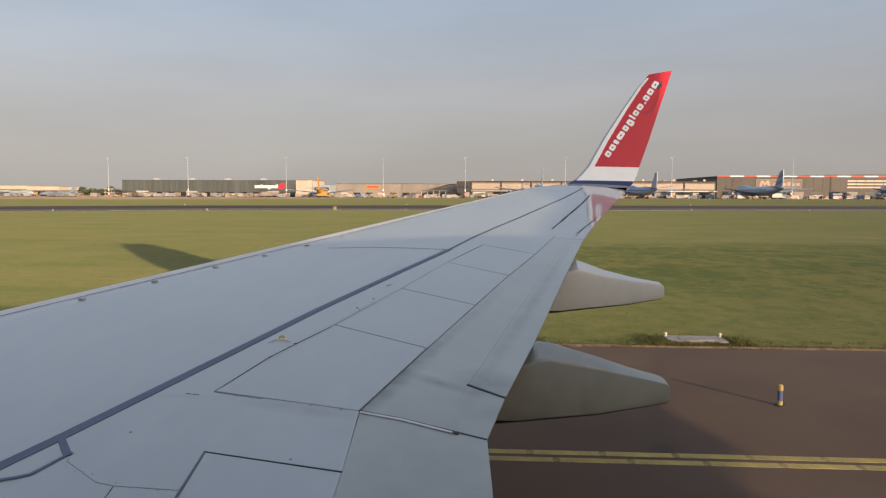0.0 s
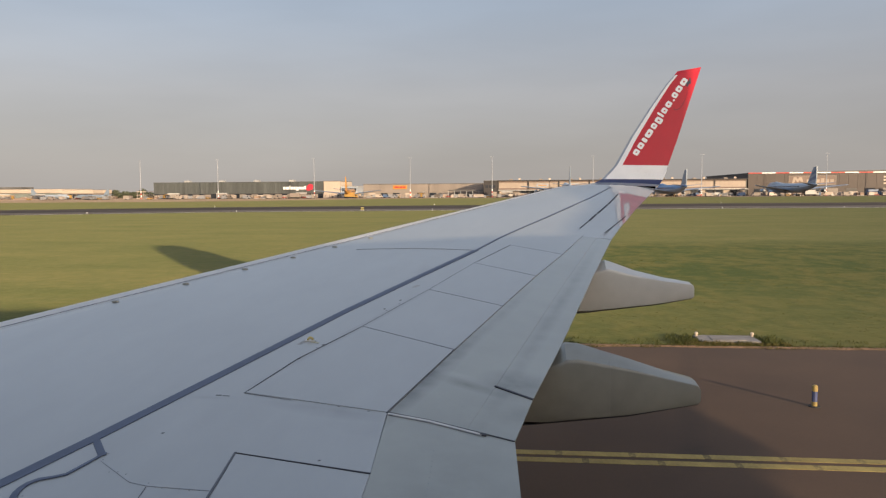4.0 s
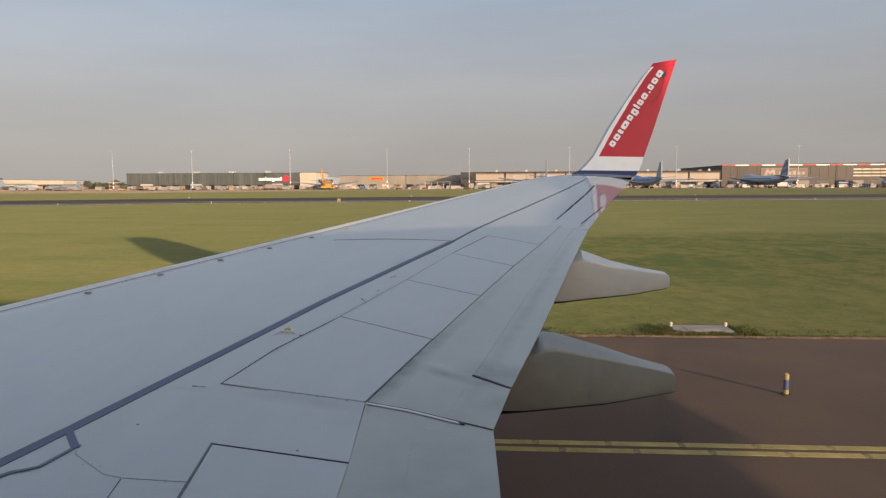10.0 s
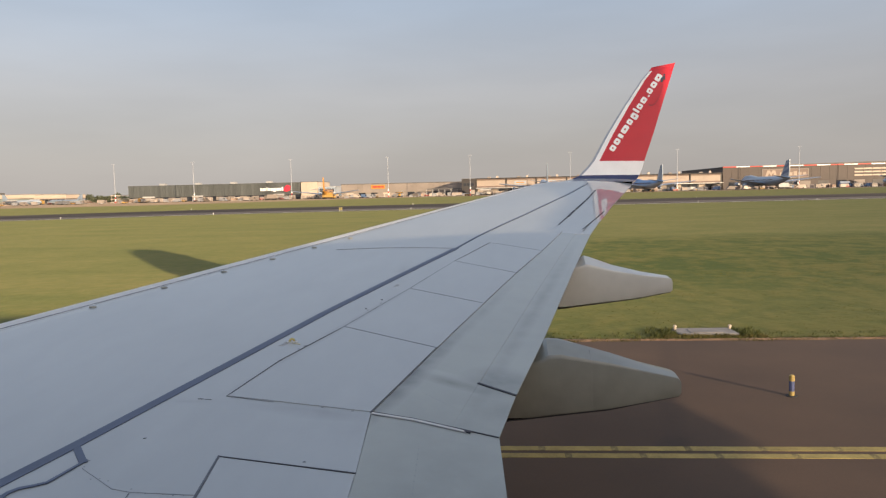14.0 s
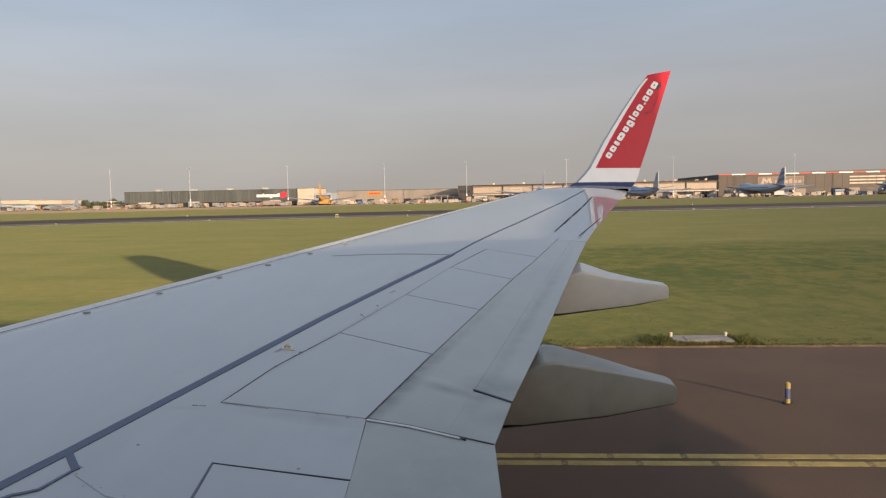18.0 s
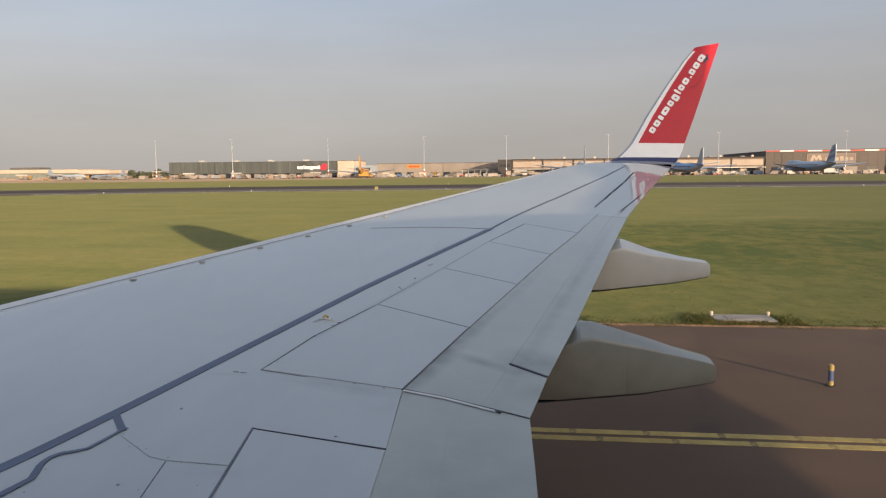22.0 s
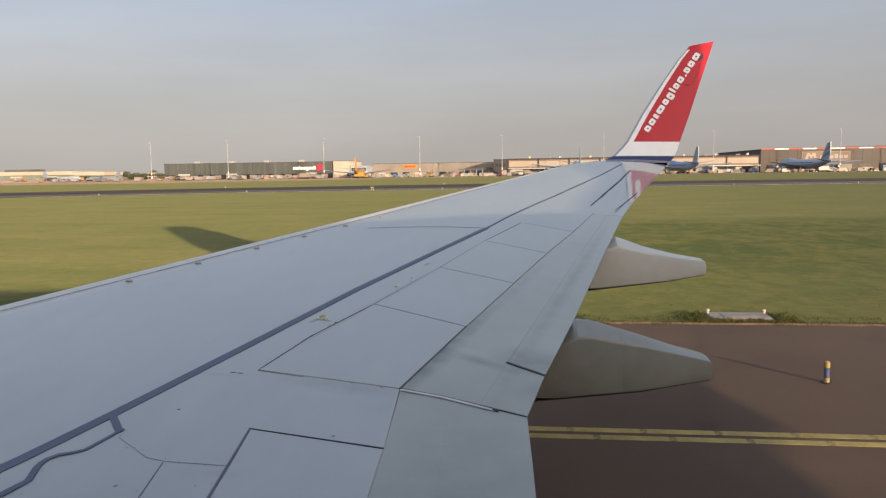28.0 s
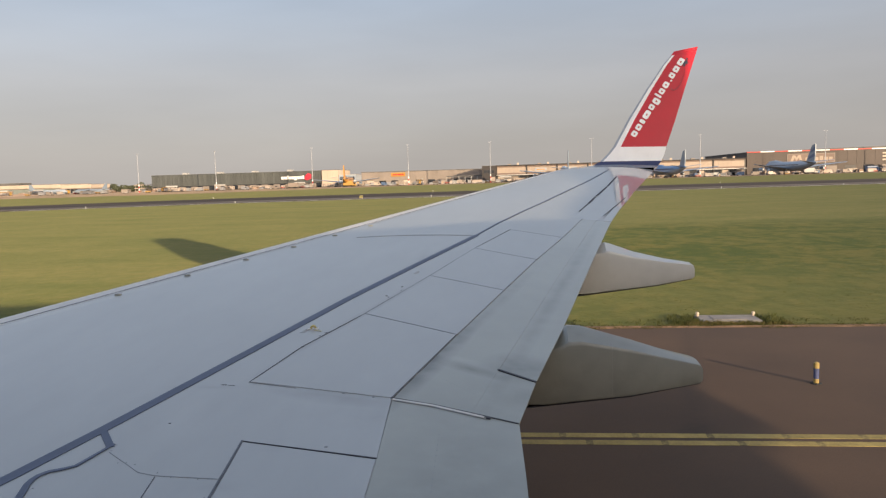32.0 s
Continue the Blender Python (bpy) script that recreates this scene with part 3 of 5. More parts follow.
strip("spoiler_rear_joint", [(hinge(y) - 0.003, y) for y in (4.62, 5.71, 6.79, 7.84, 9.0)], 0.006, 0.006, M_VFAINT, 0.005)

# painted boundary line and its thin continuation to the tip
strip("painted_boundary_line", [(-2.62, 1.6), (-2.15, 2.785), (-2.0, 3.235), (-1.71, 4.19), (-1.31, 5.53), (-0.87, 6.83), (-0.44, 8.07)], 0.066, 0.066, M_LINE, 0.004, "navy-grey painted line along the wing")
strip("skin_seam", [(-0.44, 8.07), (-0.20, 8.87), (0.08, 9.63), (0.41, 10.46), (0.80, 11.51), (1.29, 12.87), (1.85, 14.6)], 0.026, 0.020, M_LINE, 0.004)
strip("painted_hatch_outline", [(-1.995, 3.215), (-1.86, 3.045)], 0.034, 0.034, M_LINE, 0.005)
strip("painted_hatch_outline", [(-1.86, 3.075), (-1.895, 2.955), (-1.92, 2.87), (-1.965, 2.84), (-2.01, 2.82), (-2.035, 2.785), (-2.04, 2.75), (-2.035, 2.71), (-2.02, 2.67), (-2.00, 2.61), (-2.02, 2.55), (-2.05, 2.46)], 0.016, 0.036, M_LINE, 0.0055)
strip("skin_seam", [(-1.80, 8.10), (-1.5, 8.15), (-1.16, 8.17), (-0.8, 8.14), (-0.45, 8.07)], 0.010, 0.010, M_FAINT, 0.004)
strip("skin_seam", [(-1.84, 3.00), (-1.61, 2.825), (-1.52, 2.80), (-1.24, 2.78)], 0.002, 0.002, M_VFAINT, 0.003)
strip("skin_seam", [(-1.52, 2.79), (-1.48, 2.52), (-1.45, 2.3)], 0.0028, 0.0028, M_THIN, 0.003)
# inboard spoiler panel
panel("inboard_spoiler_panel", [(-1.26, 3.11), (-0.61, 2.96), (-0.55, 1.4), (-1.08, 1.5)], M_WING)
strip("panel_joint", [(-1.265, 3.115), (-0.61, 2.965)], 0.005, 0.008, M_SEAM, 0.0045)
strip("panel_joint", [(-1.265, 3.12), (-1.20, 2.45), (-1.07, 1.4)], 0.010, 0.013, M_THIN, 0.0045)


# ---- flaps ----
def flap(name, stations, x_from, x_to, material, label, lift=0.0, thick=0.09, nose=0.006):
    """A flap segment through stations (span y at its nose, skew of that end across the chord)."""
    rings = []
    for y0, skew in stations:
        a = x_from(y0)
        b = x_to(y0)
        for _ in range(4):
            b = x_to(y0 + skew * (b - a))
        up, low = [], []
        for k in range(7):
            u = k / 6
            x = a + (b - a) * u
            y = y0 + skew * (x - a)
            drop = nose * max(0, 1 - u / 0.17) ** 2
            z = skin(x, y) + lift - drop
            up.append((x, y, z))
            low.append((x, y, z - thick * (1 - u) ** 0.8 - 0.008 + drop))
        rings.append(up + low[::-1])
    v, f = ring_loft(rings)
    return mesh_ob(name, v, f, material, aircraft, label)


SEAM = [(3.0, -0.35), (4.11, -0.11), (4.93, 0.07), (5.72, 0.24), (7.04, 0.53), (8.24, 0.81), (9.0, 0.98)]
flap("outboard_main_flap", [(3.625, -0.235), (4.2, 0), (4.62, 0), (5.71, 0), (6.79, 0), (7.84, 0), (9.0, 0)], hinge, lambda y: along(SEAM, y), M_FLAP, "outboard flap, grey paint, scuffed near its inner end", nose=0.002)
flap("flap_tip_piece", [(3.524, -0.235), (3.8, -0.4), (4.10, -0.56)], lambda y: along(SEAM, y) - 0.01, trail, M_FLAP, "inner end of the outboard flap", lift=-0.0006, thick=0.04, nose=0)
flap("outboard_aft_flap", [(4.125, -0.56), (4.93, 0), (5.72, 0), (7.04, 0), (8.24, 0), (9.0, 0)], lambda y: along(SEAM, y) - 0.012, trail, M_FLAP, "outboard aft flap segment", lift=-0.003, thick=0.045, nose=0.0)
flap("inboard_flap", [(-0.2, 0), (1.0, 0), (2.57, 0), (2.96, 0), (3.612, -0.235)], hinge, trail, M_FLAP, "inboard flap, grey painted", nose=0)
strip("flap_end_gap", [(-0.65, 3.605), (-0.43, 3.575), (-0.15, 3.495), (0.0, 3.452)], 0.009, 0.009, M_SEAM, 0.004)
strip("flap_end_seal", [(-0.645, 3.588), (-0.43, 3.558), (-0.16, 3.478)], 0.016, 0.016, M_SLAT, 0.006, "pale rubbing strip along the flap end", h=0.006)
strip("flap_end_gap", [(-0.64, 3.576), (-0.43, 3.546), (-0.16, 3.466)], 0.003, 0.003, M_FAINT, 0.004)
strip("flap_end_block", [(-0.168, 3.482), (-0.138, 3.474)], 0.016, 0.018, M_SEAM, 0.008, "dark rubber block at the end of the strip", h=0.008)
strip("aft_flap_gap", [(-0.115, 4.11), (0.10, 3.985)], 0.016, 0.018, M_SEAM, 0.004)
strip("aileron_hinge_gap", [(1.03, 10.42), (1.20, 11.1)], 0.026, 0.026, M_SEAM, 0.004)
strip("aileron_hinge_gap", [(1.23, 11.2), (1.50, 12.2)], 0.028, 0.024, M_SEAM, 0.004)
strip("aileron_hinge_gap", [(1.53, 12.3), (1.85, 13.57)], 0.024, 0.024, M_SEAM, 0.004)
strip("aileron_hinge_gap", [(0.84, 9.69), (1.01, 10.35)], 0.014, 0.014, M_SEAM, 0.004)
strip("aileron_tab_gap", [(1.11, 9.30), (1.72, 11.47)], 0.012, 0.012, M_SEAM, 0.004)

for (x0, y0), (x1, y1), count in (((-0.447, 3.586), (-0.175, 3.492), 13), ((-0.413, 3.905), (-0.217, 3.739), 11), ((-0.37, 3.25), (-0.34, 2.40), 18)):
    for k in range(count):
        x, y = x0 + (x1 - x0) * k / (count - 1), y0 + (y1 - y0) * k / (count - 1)
        z = skin(x, y)
        box("rivet", x - 0.0022, x + 0.0022, y - 0.0022, y + 0.0022, z, z + 0.0012, M_FAINT, aircraft)

# flap track fairings
def fairing(y, top, low, w, material, label, joints=()):
    """A canoe with a narrow ridge, two sloping upper facets and upright sides, from its top and bottom lines (x, z)."""
    def ring(x, grow=1.0):
        zt = float(np.interp(x, [p[0] for p in top], [p[1] for p in top]))
        zb = float(np.interp(x, [p[0] for p in low], [p[1] for p in low]))
        if x < top[0][0]:
            zt = min(zt, skin(x, y) - 0.12)
            zb = min(zb + 0.10 * (top[0][0] - x), zt - 0.06)
        u = max(0.0, (x - top[0][0]) / (top[-1][0] - top[0][0]))
        ww, h, zm = w * (1 - 0.40 * u ** 1.3) * grow, zt - zb, (zt + zb) / 2
        k = 0.82 + 0.10 * u
        half = [(0.12, 1.0), (0.55, 0.45 + 0.55 * k + 0.010), (0.95, k + 0.018), (0.985, k - 0.005), (1.0, k - 0.04), (0.99, 0.12), (0.94, 0.035), (0.7, 0.0)]
        return [(x, y + a * ww, zm + (zb + b * h - zm) * grow) for a, b in half + [(-a, b) for a, b in reversed(half)]]

    xs = sorted({p[0] for p in top} | {p[0] for p in low})
    xs = [xs[0] - 1.4, xs[0] - 0.7] + xs
    v, f = ring_loft([ring(x) for x in xs])
    ob = mesh_ob("flap_track_fairing", v, f, material, aircraft, label, 24)
    for x in joints:
        v, f = ring_loft([ring(x), ring(x, 1.002), ring(x + 0.003, 1.002), ring(x + 0.003)])
        mesh_ob("panel_joint", v, f, M_FAIRJ, ob)
    keel = []
    for x, z in low[:-1]:
        u = max(0.0, (x - top[0][0]) / (top[-1][0] - top[0][0]))
        half = 0.84 * w * (1 - 0.40 * u ** 1.3)
        keel.append([(x, y + half, z + 0.004), (x, y - half, z + 0.004), (x, y - half, z - 0.002), (x, y + half, z - 0.002)])
    v, f = ring_loft(keel)
    mesh_ob("keel_seal", v, f, M_SEAM, ob, "dark seal along the bottom edge")
    return ob


fairing(4.95, [(0.20, 2.62), (0.308, 2.661), (0.335, 2.683), (0.42, 2.679), (0.76, 2.58), (0.99, 2.505), (1.17, 2.452), (1.20, 2.44), (1.215, 2.41)], [(0.05, 2.155), (0.74, 2.225), (1.20, 2.305), (1.215, 2.325)], 0.20, M_FAIR, "grey canoe-shaped flap track fairing, grimy, with its shade painted in", (0.62,))
fairing(7.90, [(0.76, 2.93), (0.92, 2.963), (0.945, 2.978), (1.0, 2.962), (1.25, 2.87), (1.55, 2.795), (1.83, 2.745), (1.852, 2.73), (1.862, 2.70)], [(0.65, 2.42), (1.47, 2.515), (1.84, 2.58), (1.862, 2.60)], 0.20, M_FAIRLIT, "canoe-shaped flap track fairing in a paler grey that holds its brighter light")

# ---- winglet ----
BLADE = [((0.87, 15.05, 3.81), (2.79, 15.05, 3.81)), ((1.32, 15.55, 3.84), (2.93, 15.55, 3.82)), ((1.67, 15.92, 3.89), (3.03, 15.88, 3.85)), ((1.83, 15.99, 3.965), (3.12, 15.99, 3.95)),
         ((1.99, 16.04, 4.12), (3.19, 16.03, 4.10)), ((2.12, 16.06, 4.27), (3.235, 16.06, 4.25)), ((2.46, 16.22, 4.86), (3.445, 16.20, 4.80)), ((2.86, 16.37, 5.47), (3.675, 16.36, 5.46)), ((3.25, 16.50, 6.02), (3.885, 16.50, 6.05)), ((3.43, 16.55, 6.22), (3.975, 16.57, 6.30)), ((3.50, 16.58, 6.31), (4.01, 16.59, 6.395))]
NORMAL = [(0, -0.1, 1), (0, -0.3, 0.95), (0, -0.7, 0.7), (0, -0.9, 0.4), (0, -0.95, 0.3), (0, -0.97, 0.24), (0, -0.97, 0.24), (0, -0.97, 0.24), (0, -0.97, 0.24), (0, -0.97, 0.24), (0, -0.97, 0.24)]


def blade(name, i0, i1, c0, c1, material, label="", grow=0.0, under=None):
    rings = []
    for i in range(i0, i1 + 1):
        a, b, nv = Vector(BLADE[i][0]), Vector(BLADE[i][1]), Vector(NORMAL[i]).normalized()
        ch = (b - a).length
        up, low = [], []
        for k in range(9):
            c = c0 + (c1 - c0) * k / 8
            t = 5 * 0.07 * ch * (0.2969 * math.sqrt(c) - 0.126 * c - 0.3516 * c * c + 0.2843 * c ** 3 - 0.1015 * c ** 4) + grow
            p = a + (b - a) * c
            up.append(p + nv * t * (0.35 if i > 1 else 0.0) + Vector((0, 0, arch(c, ch) * (1.0, 0.7, 0.2)[i] if i < 3 else 0.0)))
            low.append(p - nv * (t * 1.6 + 0.004))
        rings.append(up + low[::-1])
    v, f = ring_loft(rings)
    return mesh_ob(name, v, f, material, under or aircraft, label, True)


blade("winglet_root", 0, 2, 0.0, 1, M_WING, "grey blend between wing and winglet")
winglet = blade("winglet", 5, 9, 0.13, 1, M_RED, "red painted winglet blade")
blade("navy_band", 2, 3, 0.0, 1, M_NAVY, "dark navy band at the winglet's foot", under=winglet)
blade("white_band", 3, 5, 0.10, 1, M_WHITE, "white band on the winglet", under=winglet)
blade("tip_cap", 9, 10, 0.0, 1, M_RED, "red winglet tip cap", under=winglet)
blade("leading_edge", 3, 9, 0.045, 0.14, M_WHITE, "white strip behind the winglet leading edge", grow=0.0015, under=winglet)
blade("leading_edge_nose", 3, 9, 0.0, 0.046, M_NOSE, "metal winglet nose with its curve's shade in the grey", grow=0.0005, under=winglet)


# lettering on the winglet as plain white blocks, one to a letter
def on_blade(p, q, lift=0.012):
    """A place on the winglet's inner face: p along the lettering's line, q across it."""
    a, b = Vector((2.53, 16.12, 4.47)), Vector((3.63, 16.52, 6.07))
    d = (b - a).normalized()
    nv = Vector((0, -0.97, 0.24)).normalized()
    s = d.cross(nv).normalized()
    if s.x < 0:
        s = -s
    return a + (b - a) * p + s * q + nv * (lift + 0.05 * 0.3)


def letter(p0, p1, q0, q1, material=None, hole=True):
    n = 10
    outer, inner = [], []
    for k in range(n * 2):
        t = math.pi * k / n
        c, s = math.cos(t), math.sin(t)
        e = 0.45
        u, w = math.copysign(abs(c) ** e, c), math.copysign(abs(s) ** e, s)
        pm, qm, pr, qr = (p0 + p1) / 2, (q0 + q1) / 2, (p1 - p0) / 2, (q1 - q0) / 2
        outer.append(on_blade(pm + pr * u, qm + qr * w))
        inner.append(on_blade(pm + pr * u * 0.24, qm + qr * w * 0.26))
    m = len(outer)
    back = [v_ + Vector((0, 0.006, 0)) for v_ in outer]
    if hole:
        v = outer + inner + back
        f = [(i, (i + 1) % m, m + (i + 1) % m, m + i) for i in range(m)] + [(i, 2 * m + i, 2 * m + (i + 1) % m, (i + 1) % m) for i in range(m)]
    else:
        v = outer + back
        f = [tuple(range(m))] + [(i, m + i, m + (i + 1) % m, (i + 1) % m) for i in range(m)]
    mesh_ob("lettering_block" if material is None else "swirl_decal", v, f, material or M_WHITE, winglet, "plain white letter-sized block" if material is None else "dark swirl decal")


cuts = [0.0, 0.085, 0.175, 0.235, 0.355, 0.435, 0.52, 0.565, 0.645, 0.735, 0.775, 0.855, 0.945, 1.05]
for k, (a, b) in enumerate(zip(cuts, cuts[1:])):
    q0, q1 = (-0.062, 0.062)
    if k == 5:
        q1 = 0.10
    if k == 6:
        q0 = -0.10
    if k == 9:
        letter(a + 0.012, b - 0.004, 0.025, 0.062, hole=False)
        continue
    letter(a + 0.009, b - 0.009, q0, q1, hole=k not in (2, 6))
# dark swirl decal: a small bloom at its top and a thin curl below
CURL = [(0.95, 0.16), (0.884, 0.21), (0.82, 0.238), (0.76, 0.25), (0.71, 0.238), (0.682, 0.205), (0.673, 0.165), (0.685, 0.13)]
for (p0, q0), (p1, q1) in zip(CURL, CURL[1:]):
    for k in range(3):
        p, q = p0 + (p1 - p0) * k / 3, q0 + (q1 - q0) * k / 3
        letter(p - 0.005, p + 0.005, q - 0.008, q + 0.008, M_CURL, False)
for p, q, r in ((1.005, 0.085, 0.018), (1.035, 0.095, 0.014), (0.98, 0.105, 0.013), (1.06, 0.075, 0.010), (1.02, 0.13, 0.010)):
    letter(p - r, p + r, q - r * 1.7, q + r * 1.7, M_DARK, False)

# small fittings on the upper skin
for x, y in ((-3.33, 5.73), (-3.02, 6.38), (-2.70, 7.02), (-2.39, 7.62), (-2.09, 8.25), (-1.79, 8.86)):
    z = skin(x, y)
    v, f = ring_loft([[(x + r * 1.5 * math.cos(t), y + r * math.sin(t), z + h) for t in (k * math.pi / 5 for k in range(10))] for r, h in ((0.022, 0.0), (0.019, 0.010), (0.008, 0.014))])
    mesh_ob("slat_track_button", v, f, M_FAIR, aircraft, "small round grey fitting", True)
for x, y in ((-1.70, 3.30), (-0.86, 3.07), (-1.157, 2.695), (-0.92, 3.67), (-0.75, 3.62), (-1.62, 2.60), (-1.30, 4.62), (-1.00, 5.55), (-0.93, 5.75)):
    z = skin(x, y)
    box("fastener_cap", x - 0.006, x + 0.006, y - 0.005, y + 0.005, z, z + 0.003, M_FAINT, aircraft)
for x, y in ((-1.354, 4.394), (-1.271, 4.671), (-1.021, 5.581), (-0.938, 5.855)):
    strip("dark_fitting", [(x - 0.006, y - 0.006), (x + 0.007, y + 0.005)], 0.008, 0.006, M_SEAM, 0.006)
for x, y in ((-1.847, 3.073), (-1.839, 3.016), (-1.747, 2.906), (-1.710, 2.911), (-1.663, 2.893), (-1.527, 2.827), (-1.482, 2.798), (-1.450, 2.790), (-1.374, 2.788), (-1.327, 2.779), (-1.285, 2.782), (-1.994, 2.690), (-1.964, 2.519), (-1.516, 2.569), (-1.299, 2.621), (-1.240, 2.640)):
    z = skin(x, y)
    box("fastener_cap", x - 0.0028, x + 0.0028, y - 0.0028, y + 0.0028, z, z + 0.0015, M_FAINT, aircraft)
strip("scratch_mark", [(-1.635, 3.783), (-1.605, 3.783)], 0.002, 0.002, M_THIN, 0.003)
strip("scratch_mark", [(-1.593, 3.777), (-1.556, 3.774)], 0.003, 0.003, M_FAINT, 0.003)
# yellow tie-down eye beside the painted line: an upright bow on a pale worn plate
EYE_X, EYE_Y = -1.385, 4.765
eye_z = skin(EYE_X, EYE_Y)
rings = []
for k in range(13):
    t = math.pi * k / 12
    c = Vector((EYE_X + 0.014 * math.cos(t), EYE_Y + 0.006 * math.cos(t), eye_z + 0.006 + 0.017 * math.sin(t)))
    out = Vector((math.cos(t), 0.4 * math.cos(t), math.sin(t))).normalized()
    rings.append([c + out * 0.008 * math.cos(q) + Vector((-0.37, 0.93, 0)) * 0.009 * math.sin(q) for q in (j * math.pi / 3 for j in range(6))])
v, f = ring_loft(rings)
eye = mesh_ob("tie_down_eye", v, f, M_YEL, aircraft, "yellow tie-down eye on the wing", True)
bevel_box("plate", EYE_X - 0.034, EYE_X + 0.034, EYE_Y - 0.022, EYE_Y + 0.022, eye_z - 0.002, eye_z + 0.006, M_SLAT, eye, "pale worn foot plate", r=0.002)
strip("yellow_rub_mark", [(-1.365, 4.745), (-1.315, 4.715)], 0.03, 0.012, M_YELF, 0.003)
for x, y in ((-1.438, 4.727), (-0.891, 6.352)):
    for k in range(3):
        strip("stencil_bar", [(x - 0.016 + 0.014 * k, y - 0.045), (x + 0.012 + 0.014 * k, y + 0.045)], 0.003, 0.003, M_VFAINT, 0.0025)

# ---- fuselage, fin and gear, which cast the shade ----
CY, CZ, RAD = -1.8, 3.45, 1.88
HULL = [(-17.5, 0.1, 2.9), (-17.2, 0.6, 2.95), (-16.4, 1.1, 3.1), (-15.0, 1.55, 3.3), (-13.0, 1.85, 3.45)] + [(x, 1.88, 3.45) for x in (-10, -6, -3, -1.0, -0.5, -0.16, 0.16, 0.5, 1.0, 3, 6, 8.6)] + [(10.2, 1.80, 3.58), (11.6, 1.60, 3.84), (12.7, 1.42, 4.02), (13.9, 1.25, 4.04), (14.85, 1.03, 4.24), (16.2, 0.75, 4.42), (17.4, 0.40, 4.56), (18.2, 0.12, 4.62)]
SEG = 64
# crown of the unseen hull, raised and flattened to fit its shadow edges
CROWN = [(-20, 0.98), (-13, 0.90), (5.6, 0.92), (6.7, 1.09), (8.6, 1.09), (11.6, 1.05), (13.9, 1.0), (30, 1.0)]
v, f = [], []
for x, r, zc in HULL:
    for k in range(SEG):
        t = 2 * math.pi * (k + 0.5) / SEG
        v.append((x, CY + r * math.cos(t), zc + r * math.sin(t) * (1.0 if math.sin(t) < 0.3 else along(CROWN, x) if math.sin(t) > 0.6 else 1 + (along(CROWN, x) - 1) * (math.sin(t) - 0.3) / 0.3)))
for i in range(len(HULL) - 1):
    for k in range(SEG):
        zc = CZ + RAD * math.sin(2 * math.pi * (k + 1) / SEG)
        if HULL[i][0] == -0.16 and math.cos(2 * math.pi * (k + 1) / SEG) > 0 and 3.5 < zc < 3.9:
            continue
        a, b = i * SEG + k, i * SEG + (k + 1) % SEG
        f.append((a, b, b + SEG, a + SEG))
hull = mesh_ob("fuselage", v, f, M_HULL, aircraft, "pale painted fuselage shell with a window opening", True)
sol = hull.modifiers.new("shell", "SOLIDIFY")
sol.thickness, sol.offset = 0.05, 1.0
prism("fin", [(9.3, 5.45), (10.9, 6.0), (12.9, 6.63), (14.2, 7.25), (14.6, 8.5), (15.3, 9.4), (16.6, 10.95), (17.1, 11.35), (17.6, 11.5), (19.0, 11.6), (19.3, 11.3), (18.85, 9.5), (18.3, 7.4), (17.7, 4.8), (15.0, 4.6)], CY - 0.13, CY + 0.13, M_RED, aircraft, "red tail fin")
for sy in (-1, 1):
    ring = []
    for dy, x0, x1, z in ((0.4, 14.9, 17.9, 4.62), (7.2, 18.4, 19.7, 5.05)):
        ring.append([(x0 + (x1 - x0) * u, CY + sy * dy, z + h) for u, h in ((0, 0), (0.3, 0.08), (0.7, 0.05), (1, 0.0), (0.7, -0.06), (0.3, -0.09))])
    v, f = ring_loft(ring)
    mesh_ob("tailplane", v, f, M_HULL, aircraft, "pale swept tailplane")
for sy in (-1, 1):
    tube("main_gear_leg", (-1.3, CY + sy * 2.8, 0.5), (-1.4, CY + sy * 2.6, 2.2), 0.12, 0.14, M_STEEL, aircraft)
    for dy in (-0.43, 0.43):
        tube("main_wheel", (-1.3, CY + sy * 2.8 + dy - 0.2, 0.56), (-1.3, CY + sy * 2.8 + dy + 0.2, 0.56), 0.56, 0.56, M_RUB, aircraft, seg=24)
tube("nose_gear_leg", (-14.4, CY, 0.4), (-14.4, CY, 1.9), 0.08, 0.1, M_STEEL, aircraft)
for dy in (-0.22, 0.22):
    tube("nose_wheel", (-14.4, CY + dy - 0.1, 0.34), (-14.4, CY + dy + 0.1, 0.34), 0.34, 0.34, M_RUB, aircraft, seg=20)
# engine nacelle under the wing
rings = []
for x, r in ((-6.6, 0.86), (-6.4, 0.98), (-5.6, 1.05), (-4.4, 1.03), (-3.4, 0.85), (-2.8, 0.6)):
    rings.append([(x, 3.0 + r * math.cos(t), 1.32 + r * 0.94 * math.sin(t)) for t in (k * math.pi / 12 for k in range(24))])
v, f = ring_loft(rings)
mesh_ob("engine_nacelle", v, f, M_HULL, aircraft, "pale round engine nacelle", True)
prism("engine_pylon", [(-5.6, 2.2), (-3.0, 1.8), (-2.2, 2.3), (-4.2, 2.48)], 2.9, 3.1, M_HULL, aircraft)

# ---- ground ----
def sheet(name, outline, z, material, label="", kind="structure", thick=0.05):
    n = len(outline)
    v = [(x, y, z) for x, y in outline] + [(x, y, z - thick) for x, y in outline]
    f = [tuple(range(n)), tuple(range(2 * n - 1, n - 1, -1))] + [(i, i + n, (i + 1) % n + n, (i + 1) % n) for i in range(n)]
    bm = bmesh.new()
    vs = [bm.verts.new(p) for p in v]
    for q in f:
        bm.faces.new([vs[i] for i in q])
    ob = part(name, bm, material, None)
    return tagged(ob, label, "ground", "", kind)


